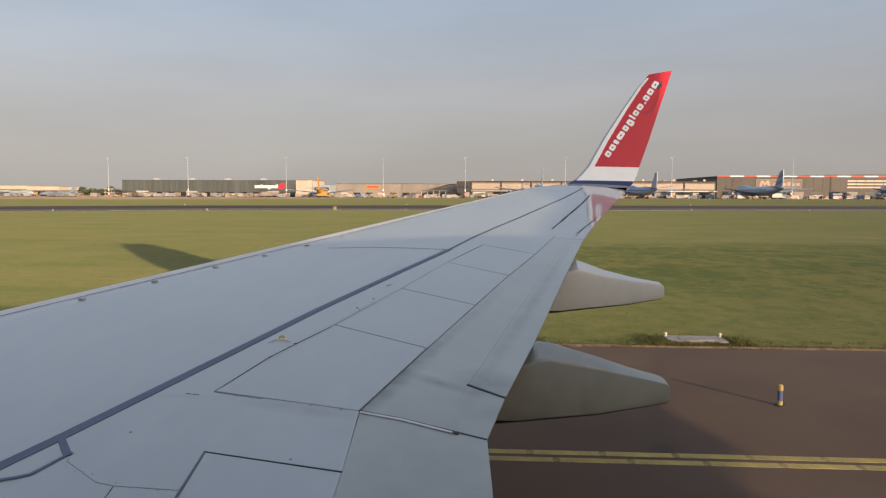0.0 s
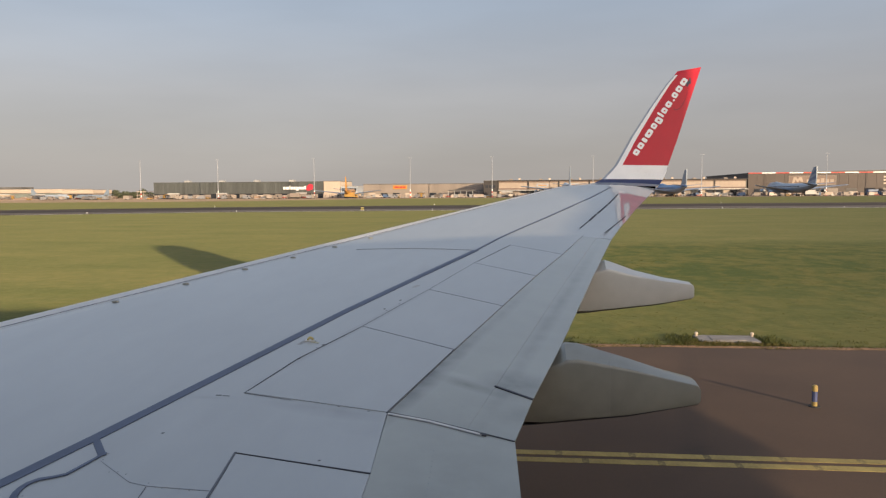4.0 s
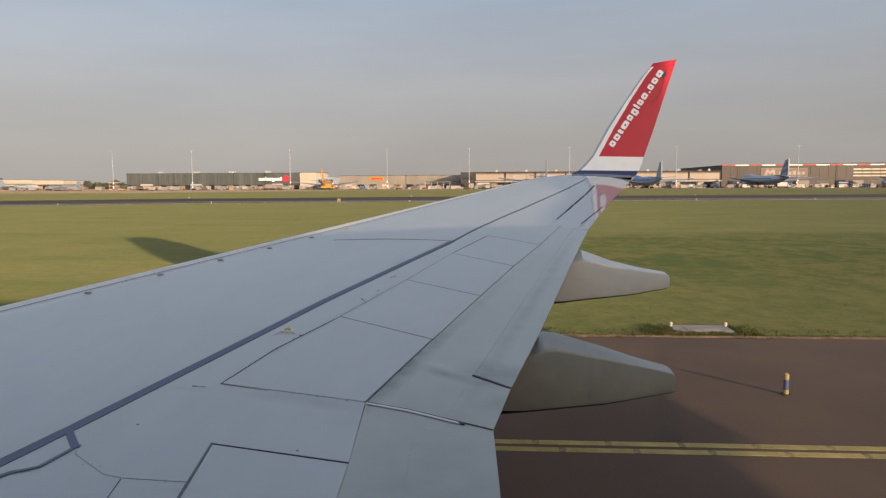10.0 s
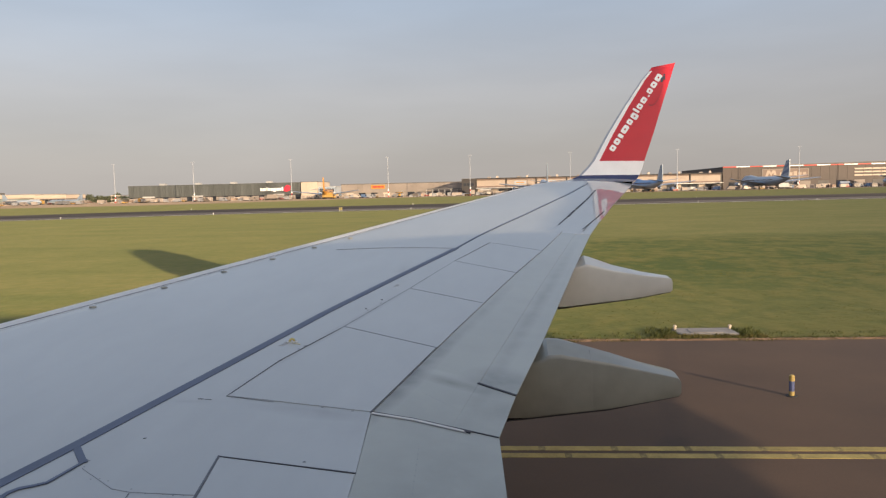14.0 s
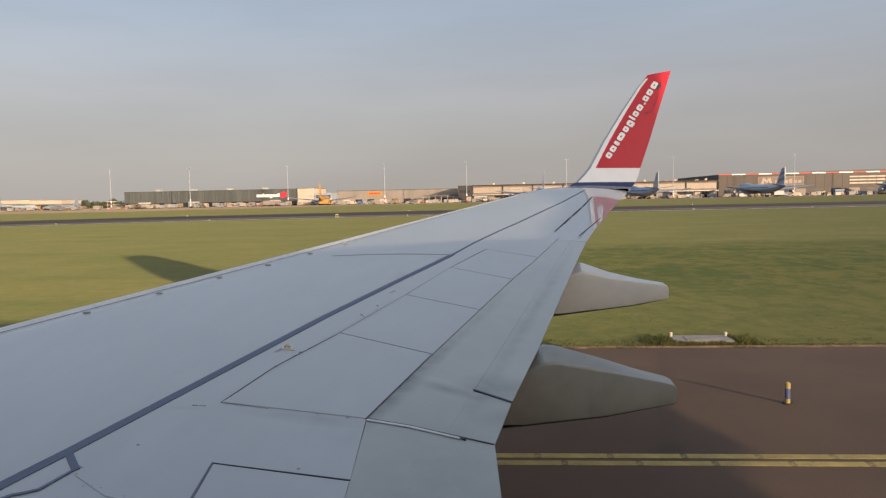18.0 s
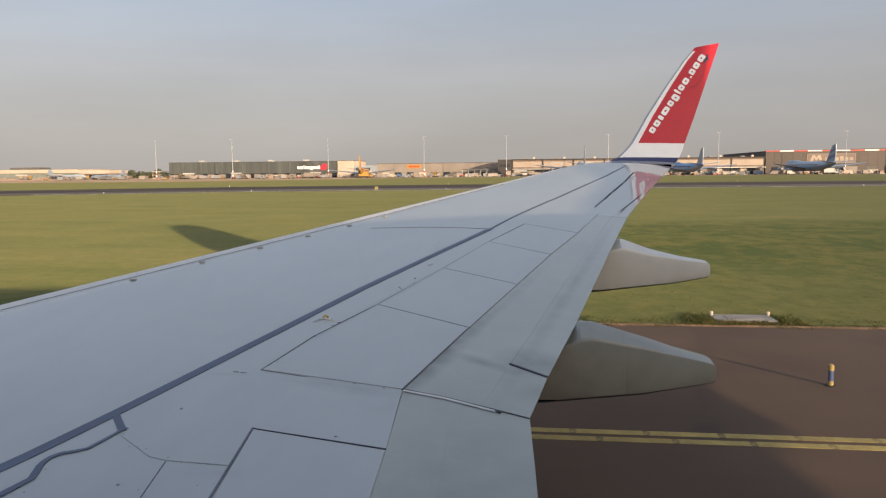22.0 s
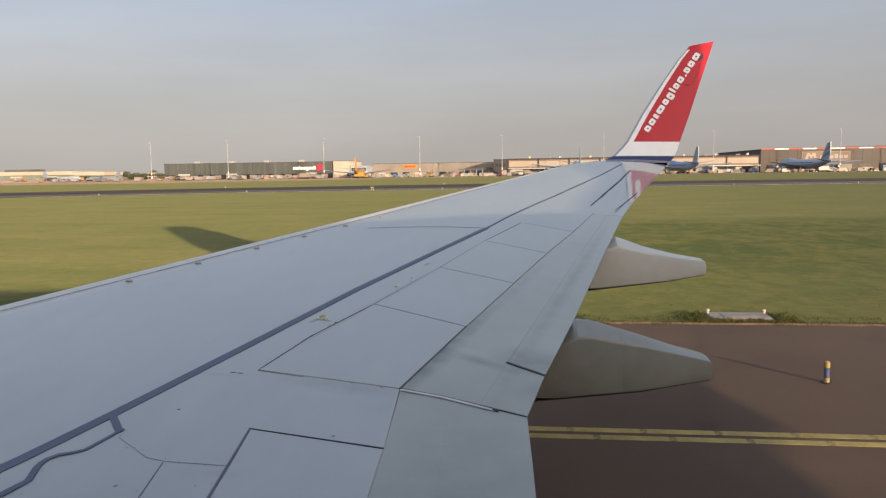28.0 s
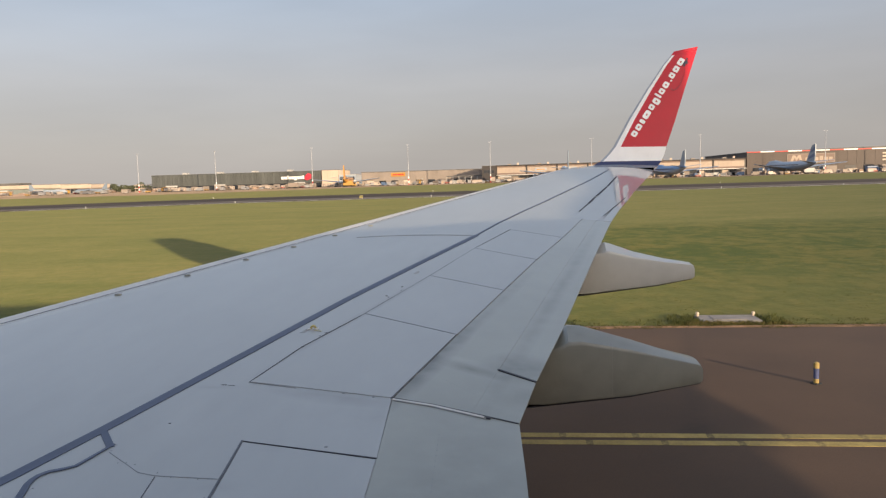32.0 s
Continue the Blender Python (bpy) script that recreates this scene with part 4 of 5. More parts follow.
ground = sheet("ground", [(-4500, -4500), (4500, -4500), (4500, 4500), (-4500, 4500)], 0.0, M_GRASS, "mown airfield grass, green and straw-coloured", thick=0.5)
taxiway = sheet("taxiway", [(-700, -21.2), (700, -21.2), (700, 17.6), (-700, 17.6)], 0.012, M_ASPH, "dark brown-grey asphalt taxiway with shoulder", thick=0.012)
M_EDGE = mat("worn_white_line", (0.55, 0.51, 0.45), 0.8, var=0.3, scale=0.2, fine=4)
runway = sheet("runway", [(-900, -60), (-300, 32), (-125, 106), (-92, 124), (-61, 139), (-17, 148), (42, 155), (150, 167), (900, 240), (900, 305), (150, 229), (59, 217), (-23, 203), (-81, 188), (-125, 163), (-300, 80), (-900, -10)], 0.012, M_RWY, "dark asphalt runway with rubber marks", thick=0.012)
sides = (((-300, 32), (-300, 80)), ((-125, 106), (-125, 163)), ((-92, 124), (-92, 181)), ((-61, 139), (-61, 193)), ((-17, 148), (-17, 204)), ((42, 155), (42, 214)), ((150, 167), (150, 229)), ((900, 240), (900, 305)))
v, f = [], []
for i, (a, b) in enumerate(sides):
    v += [(a[0] + (b[0] - a[0]) * u, a[1] + (b[1] - a[1]) * u, 0.0165) for u in (0.09, 0.32)]
    if i:
        f.append((2 * i - 2, 2 * i, 2 * i + 1, 2 * i - 1))
mesh_ob("worn_lane", v, f, M_LANE, runway, "paler worn lane of the runway")
near_edge = [(-92, 124), (-61, 139), (-17, 148), (42, 155), (150, 167), (400, 191.3)]
v, f = [], []
for i, (x, y) in enumerate(near_edge):
    v += [(x, y + 0.2, 0.017), (x, y + 2.0, 0.017)]
    if i:
        f.append((2 * i - 2, 2 * i, 2 * i + 1, 2 * i - 1))
mesh_ob("runway_edge_line", v, f, M_EDGE, runway, "worn pale edge line")
apron = sheet("apron", [(-1100, 290), (-340, 300), (-150, 330), (-60, 430), (0, 440), (300, 425), (1300, 400), (1300, 900), (-1100, 900)], 0.012, M_APRON, "pale dusty concrete apron", thick=0.012)


def mark(name, outline, parent, z=0.016):
    n = len(outline)
    v = [(x, y, z) for x, y in outline] + [(x, y, z - 0.004) for x, y in outline]
    f = [tuple(range(n)), tuple(range(2 * n - 1, n - 1, -1))] + [(i, i + n, (i + 1) % n + n, (i + 1) % n) for i in range(n)]
    return mesh_ob(name, v, f, M_MARK, parent)


me_dash = None
M_SCUFF = mat("scuffed_marking", (0.20, 0.155, 0.055), 0.8, var=0.45, scale=14, fine=40, bump=0.2, rand=0.2)
me_scuff = bpy.data.meshes.new("scuffed_joint")
me_scuff.from_pydata([(x, y, z) for z in (0.012, 0.0155) for x, y in ((-0.002, 0.018), (0.088, 0.018), (0.088, 0.178), (-0.002, 0.178))], [], [(3, 2, 1, 0), (4, 5, 6, 7), (0, 1, 5, 4), (1, 2, 6, 5), (2, 3, 7, 6), (3, 0, 4, 7)])
me_scuff.materials.append(M_SCUFF)
for y0, off in ((9.80, 0.35), (10.08, 0.0)):
    for k in range(-30, 60):
        x = 0.66 + off + k * 1.02
        scuff = new("scuffed_joint", me_scuff)
        scuff.parent, scuff.location = taxiway, (x + 0.93, y0, 0)
        if me_dash is None:
            ob = mark("edge_marking", [(0.0, 0.015), (0.925, 0.015), (0.925, 0.18), (0.0, 0.18)], taxiway)
            me_dash = ob.data
        else:
            ob = new("edge_marking", me_dash)
            ob.parent = taxiway
        ob.location = (x, y0, 0)
    mark("far_edge_marking", [(62.5, y0), (600, y0), (600, y0 + 0.2), (62.5, y0 + 0.2)], taxiway)
    mark("far_edge_marking", [(-600, y0), (-30.5, y0), (-30.5, y0 + 0.2), (-600, y0 + 0.2)], taxiway)
    mark("far_edge_marking", [(-600, -23.6 + 20 - y0), (600, -23.6 + 20 - y0), (600, -23.4 + 20 - y0), (-600, -23.4 + 20 - y0)], taxiway)
mark("centre_line", [(-600, -1.88), (600, -1.88), (600, -1.72), (-600, -1.72)], taxiway)
for x in (70, 104, 138):
    mark("shoulder_stripe", [(x, 10.4), (x + 0.9, 10.4), (x - 3.2, 17.4), (x - 4.1, 17.4)], taxiway)

# ---- far side: tank farm ----


def storage_tank(at, r, h, label):
    t = thing("storage_tank", at, label, "tank", "fuel storage tanks")
    n = 40
    rings = [[(rr * math.cos(k * 2 * math.pi / n), rr * math.sin(k * 2 * math.pi / n), z) for k in range(n)] for rr, z in ((r, 0), (r, h * 0.33), (r + 0.03, h * 0.335), (r, h * 0.34), (r, h * 0.66), (r + 0.03, h * 0.665), (r, h * 0.67), (r, h))]
    v, f = ring_loft(rings)
    mesh_ob("shell", v, f, M_TANK, t)
    rings = [[(rr * math.cos(k * 2 * math.pi / n), rr * math.sin(k * 2 * math.pi / n), z) for k in range(n)] for rr, z in ((r + 0.18, h), (r + 0.18, h + 0.25), (r * 0.6, h + 0.9), (r * 0.1, h + 1.2))]
    v, f = ring_loft(rings)
    dome = mesh_ob("roof", v, f, M_TANK, t, "shallow domed roof")
    tube("vent", (0, 0, h + 1.1), (0, 0, h + 2.2), 0.3, 0.3, M_STEEL, dome)
    tube("vent", (r * 0.3, -0.5, h + 0.9), (r * 0.3, -0.5, h + 1.9), 0.2, 0.2, M_STEEL, dome)
    for k in range(14):
        a = -2.6 + k * 0.055
        box("stair_tread", (r + 0.5) * math.cos(a) - 0.5, (r + 0.5) * math.cos(a) + 0.5, (r + 0.5) * math.sin(a) - 0.4, (r + 0.5) * math.sin(a) + 0.4, h * k / 14, h * k / 14 + 0.25, M_STEEL, t)
    return t


for x, y, r, h in ((-444.5, 530, 8.6, 13.4), (-460, 552, 6.5, 13.4), (-471, 530, 10.0, 13.6), (-494, 532, 10.5, 13.8), (-522, 530, 13.0, 14.0), (-564, 540, 8, 10), (-589, 545, 8, 10), (-610, 530, 11, 11)):
    storage_tank((x, y, 0), r, h, "cream-white cylindrical fuel storage tank with domed roof")
wall = thing("bund_wall", (-489, 508, 0), "low earth-brown concrete bund wall before the tanks", "wall")
box("wall_panel", -66, 62, -0.3, 0.3, 0, 2.2, M_CONC, wall)


# ---- far side: buildings ----
def window_row(parent, x0, x1, n, y, z0, z1, gap=0.25, glass=None):
    w = (x1 - x0) / n
    for k in range(n):
        box("window", x0 + k * w + gap, x0 + (k + 1) * w - gap, y - 0.06, y + 0.04, z0, z1, glass or M_GLASS, parent)


low = thing("office_building", (-429, 520, 0), "long low office building with cream fascia and green-grey glass", "building")
low_wall = box("wall", 0, 87, 0, 40, 0, 5.0, M_BEIGE, low)
box("fascia", -0.6, 87.6, -0.8, 40, 5.0, 7.7, M_CREAM, low, "bright cream fascia band")
box("roof", -0.6, 87.6, -0.8, 40, 7.7, 7.9, M_ROOF, low)
box("roof_plant", 23, 47, 10, 25, 7.9, 9.6, M_ROOF, low, "dark rooftop plant box")
window_row(low_wall, 2, 86, 22, 0, 0.8, 4.6, 0.12, M_GREENG)
low2 = thing("office_annex", (-341, 520, 0), "small cream office annex with flat roof", "building")
low2_wall = box("wall", 0, 24, 0, 25, 0, 4.4, M_BEIGE, low2)
box("fascia", -0.4, 24.4, -0.6, 25, 4.4, 7.0, M_CREAM, low2, "cream fascia band")
box("roof", -0.4, 24.4, -0.6, 25, 7.0, 7.2, M_ROOF, low2)
window_row(low2_wall, 1, 23, 7, 0, 0.8, 3.8)
shed = thing("parking_deck", (-294, 540, 0), "low open grey parking deck with pale edges", "building")
for z in (0.0, 2.6, 5.2):
    box("deck", 0, 36, 0, 20, z, z + 0.5, M_CREAM, shed)
for k in range(8):
    box("column", 0.5 + k * 5, 1.0 + k * 5, 0.3, 0.8, 0.5, 5.2, M_CONC, shed)

cargo = thing("cargo_building", (-269, 520, 0), "long dark cargo building with vertical ribbed grey-green cladding", "building")
box("core", 0.2, 129.0, 0.25, 60, 0, 11.7, M_ROOF, cargo)
box("recessed_dock", 0.4, 128.6, 0.12, 0.25, 0, 3.4, M_GLASS, cargo, "dark recessed loading docks")
box("roof", -0.1, 129.2, -0.35, 60, 11.7, 12.1, M_GREYB, cargo)
for k in range(64):
    box("cladding_panel", k * 2.015 + 0.04, k * 2.015 + 1.93, -0.2 - 0.1 * (k % 2), 0.15, 3.6, 11.7, M_GREYB, cargo)
for k in range(14):
    box("dock_door", 3 + k * 9, 8 + k * 9, -0.05, 0.11, 0.3, 3.0, M_BEIGE, cargo)
for k in range(4):
    box("roof_unit", 20 + 27 * k, 24 + 27 * k, 8, 12, 12.1, 13.4, M_STEEL, cargo)
x = 99.3
for w, h0, h1 in ((1.7, 0, 2), (2.4, 0, 2), (0.7, 0, 2.8), (1.7, 0, 2), (1.7, 0, 2), (2.0, -0.8, 2), (2.0, 0, 2), (1.4, 0, 2), (1.2, 0, 2.6)):
    box("sign_letter_block", x, x + w, -0.62, -0.36, 6.3 + h0, 6.3 + h1, M_WHITE, cargo, "plain white letter-sized block")
    x += w + 0.28
prism("sign_emblem", [(116.4, 6.0), (118.7, 5.4), (121.4, 6.4), (121.8, 9.4), (119.4, 10.4), (117.6, 9.2)], -0.7, -0.36, mat("emblem_red", (0.65, 0.04, 0.07), 0.4), cargo, "plain red emblem shape")

block = thing("cream_block_building", (-139.6, 519, 0), "tall cream cargo block lit by the sun", "building")
box("wall", 0.2, 12.1, 0, 40, 0, 12.0, M_CREAM, block)
box("roof", 0, 12.3, -0.2, 40, 12.0, 12.3, M_ROOF, block)
for k in range(3):
    box("cladding_panel", 0.3 + k * 3.93, 4.15 + k * 3.93, -0.12, 0.0, 0.3, 11.8, M_CREAM, block)
office = thing("office_block", (-127.2, 521, 0), "small grey-blue office block with two rows of windows", "building")
office_wall = box("wall", 0, 12.4, 0, 20, 0, 8.2, M_PALE, office)
box("roof", -0.2, 12.6, -0.2, 20, 8.2, 8.5, M_STEEL, office)
for z in (1.6, 4.8):
    window_row(office_wall, 0.8, 11.6, 6, 0, z, z + 2.2, 0.12)

ware = thing("warehouse", (-115.5, 545, 0), "long beige-grey warehouse with flat roof and loading docks", "building")
box("wall", 0, 91, 0, 70, 0, 9.8, M_BEIGE, ware)
box("roof", -0.3, 91.3, -0.3, 70, 9.8, 10.2, M_ROOF, ware)
for k in range(22):
    box("cladding_panel", k * 4.13 + 0.06, k * 4.13 + 4.07, -0.16, 0.0, 3.6, 9.7, M_BEIGE, ware)
for k in range(9):
    box("dock_door", 4 + k * 9.3, 9.2 + k * 9.3, -0.1, 0.0, 0.1, 3.3, M_GLASS if k % 3 else M_CREAM, ware)
board = box("signboard", 22.8, 33.4, -0.45, -0.17, 6.2, 9.0, M_ORANGE, ware, "orange-yellow signboard")
for a, b in ((24.0, 27.3), (27.7, 30.3), (30.6, 32.4)):
    box("sign_bar", a, b, -0.55, -0.46, 7.0, 8.2, M_REDT, board, "plain red bar")
canopy = thing("loading_canopy", (-49, 524, 0), "dark flat loading canopy on posts", "canopy")
box("roof", 0, 27, 0, 12, 4.6, 5.3, M_ROOF, canopy)
for k in range(7):
    box("post", k * 4.4, k * 4.4 + 0.4, 0.2, 0.6, 0, 4.6, M_STEEL, canopy)

dark = thing("dark_gate_building", (-23, 516, 0), "dark box-shaped gate building", "building")
dark_wall = box("wall", 0, 9.6, 0, 20, 0, 11.4, M_FRAME, dark)
box("roof", -0.15, 9.75, -0.15, 20, 11.4, 11.7, M_ROOF, dark)
window_row(dark_wall, 1, 8.6, 3, 0, 6.5, 8.5)

term = thing("freight_terminal", (-13, 518, 0), "long freight terminal with pale panel bays in dark frames", "building")
box("core", 0, 170, 0.3, 60, 0, 11.2, M_ROOF, term)
box("roof", -0.4, 170.4, -1.0, 60, 11.2, 11.8, M_FRAME, term, "dark overhanging roof edge")
for k in range(8):
    box("wall_panel", k * 21.2 + 0.7, k * 21.2 + 20.7, -0.1, 0.25, 6.2, 10.1, M_PANEL, term, "pale panel bay")
    box("upper_band", k * 21.2 + 0.6, k * 21.2 + 20.8, -0.05, 0.28, 10.2, 11.15, M_BROWN, term, "dull brown band under the roof edge")
    # brown strip standing in for the dark band of shade above the docks
    box("lower_band", k * 21.2 + 0.6, k * 21.2 + 20.8, -0.02, 0.28, 5.05, 6.15, M_BROWN, term, "dull brown band painting the shade over the docks")
    for j in range(1, 7):
        box("panel_rib", k * 21.2 + 0.7 + j * 2.86, k * 21.2 + 0.78 + j * 2.86, -0.14, -0.1, 6.2, 10.1, M_BEIGE, term)
    box("frame_column", k * 21.2 - 0.3, k * 21.2 + 0.5, -0.5, 0.28, 0, 11.2, M_FRAME, term)
    for j in range(4):
        box("dock_door", k * 21.2 + 1.2 + j * 5, k * 21.2 + 5.2 + j * 5, 0.0, 0.28, 0.2, 4.2, (M_CREAM, M_GLASS, M_BEIGE, M_GLASS)[(j + k) % 4], term)
    if k in (1, 2, 4):
        tb = box("signboard", k * 21.2 + 6, k * 21.2 + 14, -0.25, -0.12, 7.2, 9.2, M_PALE, term, "pale signboard")
        box("sign_bar", k * 21.2 + 7, k * 21.2 + 13, -0.32, -0.26, 7.8, 8.5, M_ORANGE, tb, "plain ochre bar")
    box("roof_unit", k * 21.2 + 8, k * 21.2 + 10.5, 6, 9, 11.8, 12.7, M_BEIGE, term)
    box("roof_unit", k * 21.2 + 14.6, k * 21.2 + 16.0, 5, 7, 11.8, 13.2, M_CREAM, term)
box("canopy", 0, 170, -3.2, -0.5, 4.5, 5.0, M_STEEL, term)

hang = thing("freight_hangar", (158, 519, 0), "large grey freight hangar with red and white roof trim", "building")
box("wall", 0, 215, 0, 110, 0, 15.0, M_HANG, hang)
prism("roof", [(-0.4, 15.0), (215.4, 15.0), (215.4, 15.5), (107, 17.2), (-0.4, 15.5)], 0.6, 110, M_ROOF, hang)
for k in range(36):
    box("cladding_panel", k * 5.95 + 0.05, k * 5.95 + 5.88, -0.15, 0.0, 5.4, 14.9, M_HANG, hang)
for k in range(24):
    box("roof_trim", k * 9, k * 9 + 8.98, -0.4, 0.5, 15.02, 15.75, M_WHITE if k % 2 else M_REDT, hang, "white trim" if k % 2 else "red trim")
for z in (7.4, 9.6, 11.8):
    for k in range(14):
        box("window", 88 + k * 6, 93.6 + k * 6, -0.25, -0.16, z, z + 1.0, M_CREAM, hang, "pale window band")
for k in range(18):
    box("dock_door", 4 + k * 12, 11 + k * 12, -0.1, 0.0, 0.1, 4.8, (M_GLASS, M_BEIGE, M_ROOF)[k % 3], hang)
hb = box("signboard", 26.5, 57.5, -0.35, -0.16, 7.0, 13.4, M_BROWN, hang, "grey-brown framed signboard")
for a, b, c, d in ((26.5, 57.5, 13.0, 13.4), (26.5, 57.5, 7.0, 7.4), (26.5, 26.9, 7.4, 13.0), (57.1, 57.5, 7.4, 13.0)):
    box("sign_frame", a, b, -0.45, -0.36, c, d, M_BEIGE, hb)
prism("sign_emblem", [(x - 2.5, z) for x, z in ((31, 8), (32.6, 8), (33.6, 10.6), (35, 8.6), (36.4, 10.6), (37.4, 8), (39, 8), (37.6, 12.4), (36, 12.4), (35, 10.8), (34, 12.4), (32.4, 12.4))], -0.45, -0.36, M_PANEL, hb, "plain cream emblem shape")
for k, h in enumerate((2.2, 2.2, 2.2, 2.9, 2.2, 2.2)):
    box("sign_letter_block", 38.3 + k * 3.05, 40.6 + k * 3.05, -0.45, -0.36, 8.6, 8.6 + h, M_PANEL, hb, "plain cream letter-sized block")


# ---- far side: parked aircraft ----
def loft_x(name, rings, material, parent, label="", n=20, z_from=-1.0, z_to=1.0):
    """A body along x from (x, y half-width, z half-height, z centre); only the ring's arc between two sines is kept."""
    out = []
    for x, ry, rz_, zc in rings:
        pts = []
        for k in range(n):
            t = 2 * math.pi * k / n
            s = min(z_to, max(z_from, math.sin(t)))
            pts.append((x, ry * math.cos(t) if z_from <= math.sin(t) <= z_to else ry * math.copysign(math.sqrt(1 - s * s), math.cos(t)), zc + rz_ * s))
        out.append(pts)
    v, f = ring_loft(out)
    return mesh_ob(name, v, f, material, parent, label, True)


def slab(name, root, tip, thick, material, parent, label=""):
    """A swept flying surface from its root edge to its tip edge, each given by leading and trailing points."""
    rings = []
    for (a, b), t in ((root, thick), (tip, thick * 0.4)):
        a, b = Vector(a), Vector(b)
        other = (Vector(tip[0]) - Vector(root[0])).normalized()
        nv = (b - a).cross(other).normalized() * t
        rings.append([a, a.lerp(b, 0.3) + nv, a.lerp(b, 0.7) + nv * 0.7, b, a.lerp(b, 0.7) - nv * 0.5, a.lerp(b, 0.3) - nv])
    v, f = ring_loft(rings)
    return mesh_ob(name, v, f, material, parent, label)


def jet(at, rz, size, top, belly, tail, label, engines=4, hump=True, stripes=False):
    """A parked jet, nose along +x; size 1 is a wide-body of 70 m."""
    j = thing("parked_jet", at, label, "aircraft", "jets parked on the apron", rz=rz)
    s = size
    body = [(35 * s, 0.2, 0.2, 4.8 * s), (34 * s, 1.2 * s, 1.3 * s, 4.9 * s), (31 * s, 2.5 * s, 2.8 * s, 5.3 * s), (26 * s, 3.2 * s, 3.5 * s, 5.6 * s), (20 * s, 3.25 * s, 3.4 * s, 5.5 * s), (0, 3.25 * s, 3.3 * s, 5.4 * s), (-14 * s, 3.2 * s, 3.2 * s, 5.5 * s), (-24 * s, 2.3 * s, 2.3 * s, 6.3 * s), (-32 * s, 1.0 * s, 1.1 * s, 7.2 * s), (-35 * s, 0.3 * s, 0.4 * s, 7.5 * s)]
    loft_x("belly", body, belly, j, z_to=0.0)
    upper = loft_x("upper_fuselage", [(x, a * 1.004, b * 1.004, c + 0.004) for x, a, b, c in body], top, j, z_from=0.0)
    if hump:
        loft_x("upper_deck", [(31 * s, 0.8 * s, 0.6 * s, 7.0 * s), (28 * s, 2.0 * s, 1.6 * s, 8.0 * s), (20 * s, 2.2 * s, 1.9 * s, 8.2 * s), (12 * s, 1.6 * s, 1.1 * s, 8.0 * s), (8 * s, 0.5 * s, 0.3 * s, 8.0 * s)], top, j)
    for k in range(24):
        for sy in (-1, 1):
            box("cabin_window", (22 - k * 1.7) * s, (22.8 - k * 1.7) * s, sy * 3.15 * s, sy * 3.31 * s, 6.1 * s, 6.7 * s, M_GLASS, upper)
    prism("fin", [(-22 * s, 8 * s), (-29.5 * s, 18.6 * s), (-33.5 * s, 19.4 * s), (-33.6 * s, 12 * s), (-32.5 * s, 7.9 * s)], -0.25, 0.25, tail, j, "tall swept tail fin")
    if stripes:
        for a in (9.5, 13.5):
            prism("fin_stripe", [(-24.6 * s - (a - 9.5) * 0.62 * s, a * s), (-26.2 * s - (a - 9.5) * 0.62 * s, (a + 1.9) * s), (-33.4 * s, (a + 4.2) * s), (-33.4 * s, (a + 1.9) * s)], -0.27, 0.27, M_DBLUE, j, "dark blue fin stripe")
    for sy in (-1, 1):
        slab("wing", ((11 * s, sy * 2.5 * s, 4.0 * s), (-6 * s, sy * 2.5 * s, 3.8 * s)), ((-13 * s, sy * 31 * s, 7.4 * s), (-17 * s, sy * 31 * s, 7.4 * s)), 0.7 * s, M_PALE, j)
        slab("tailplane", ((-25.5 * s, sy * 1.2 * s, 7.6 * s), (-33 * s, sy * 1.0 * s, 7.6 * s)), ((-33.5 * s, sy * 11 * s, 9.0 * s), (-36.5 * s, sy * 11 * s, 9.0 * s)), 0.3 * s, M_PALE, j)
        for k in range(engines // 2):
            y = sy * (11.5 + 9.5 * k) * s
            x = (6.5 - 8.0 * k) * s
            z = (2.9 + 0.9 * k) * s
            loft = [[(x + dx * s, y + r * s * math.cos(t), z + r * s * math.sin(t)) for t in (q * math.pi / 7 for q in range(14))] for dx, r in ((0, 1.15), (-0.6, 1.3), (-2.5, 1.25), (-4.5, 0.7))]
            v, f = ring_loft(loft)
            eng = mesh_ob("engine", v, f, M_PALE, j, "", True)
            tube("engine_inlet", (x + 0.02, y, z), (x + 0.05, y, z), 1.0 * s, 1.0 * s, M_RUB, eng, "dark inlet")
        tube("main_gear", (-2 * s, sy * 3.2 * s, 0.6), (-2 * s, sy * 2.8 * s, 3.6 * s), 0.3, 0.4, M_STEEL, j)
        tube("wheel", (-2 * s, sy * 3.6 * s - 0.8, 0.6), (-2 * s, sy * 3.6 * s + 0.8, 0.6), 0.6, 0.6, M_RUB, j)
        tube("wheel", (-3.6 * s, sy * 3.6 * s - 0.8, 0.6), (-3.6 * s, sy * 3.6 * s + 0.8, 0.6), 0.6, 0.6, M_RUB, j)
    tube("nose_gear", (27 * s, 0, 0.5), (27 * s, 0, 3.4 * s), 0.2, 0.25, M_STEEL, j)
    tube("wheel", (27 * s, -0.5, 0.5), (27 * s, 0.5, 0.5), 0.5, 0.5, M_RUB, j)
    return j


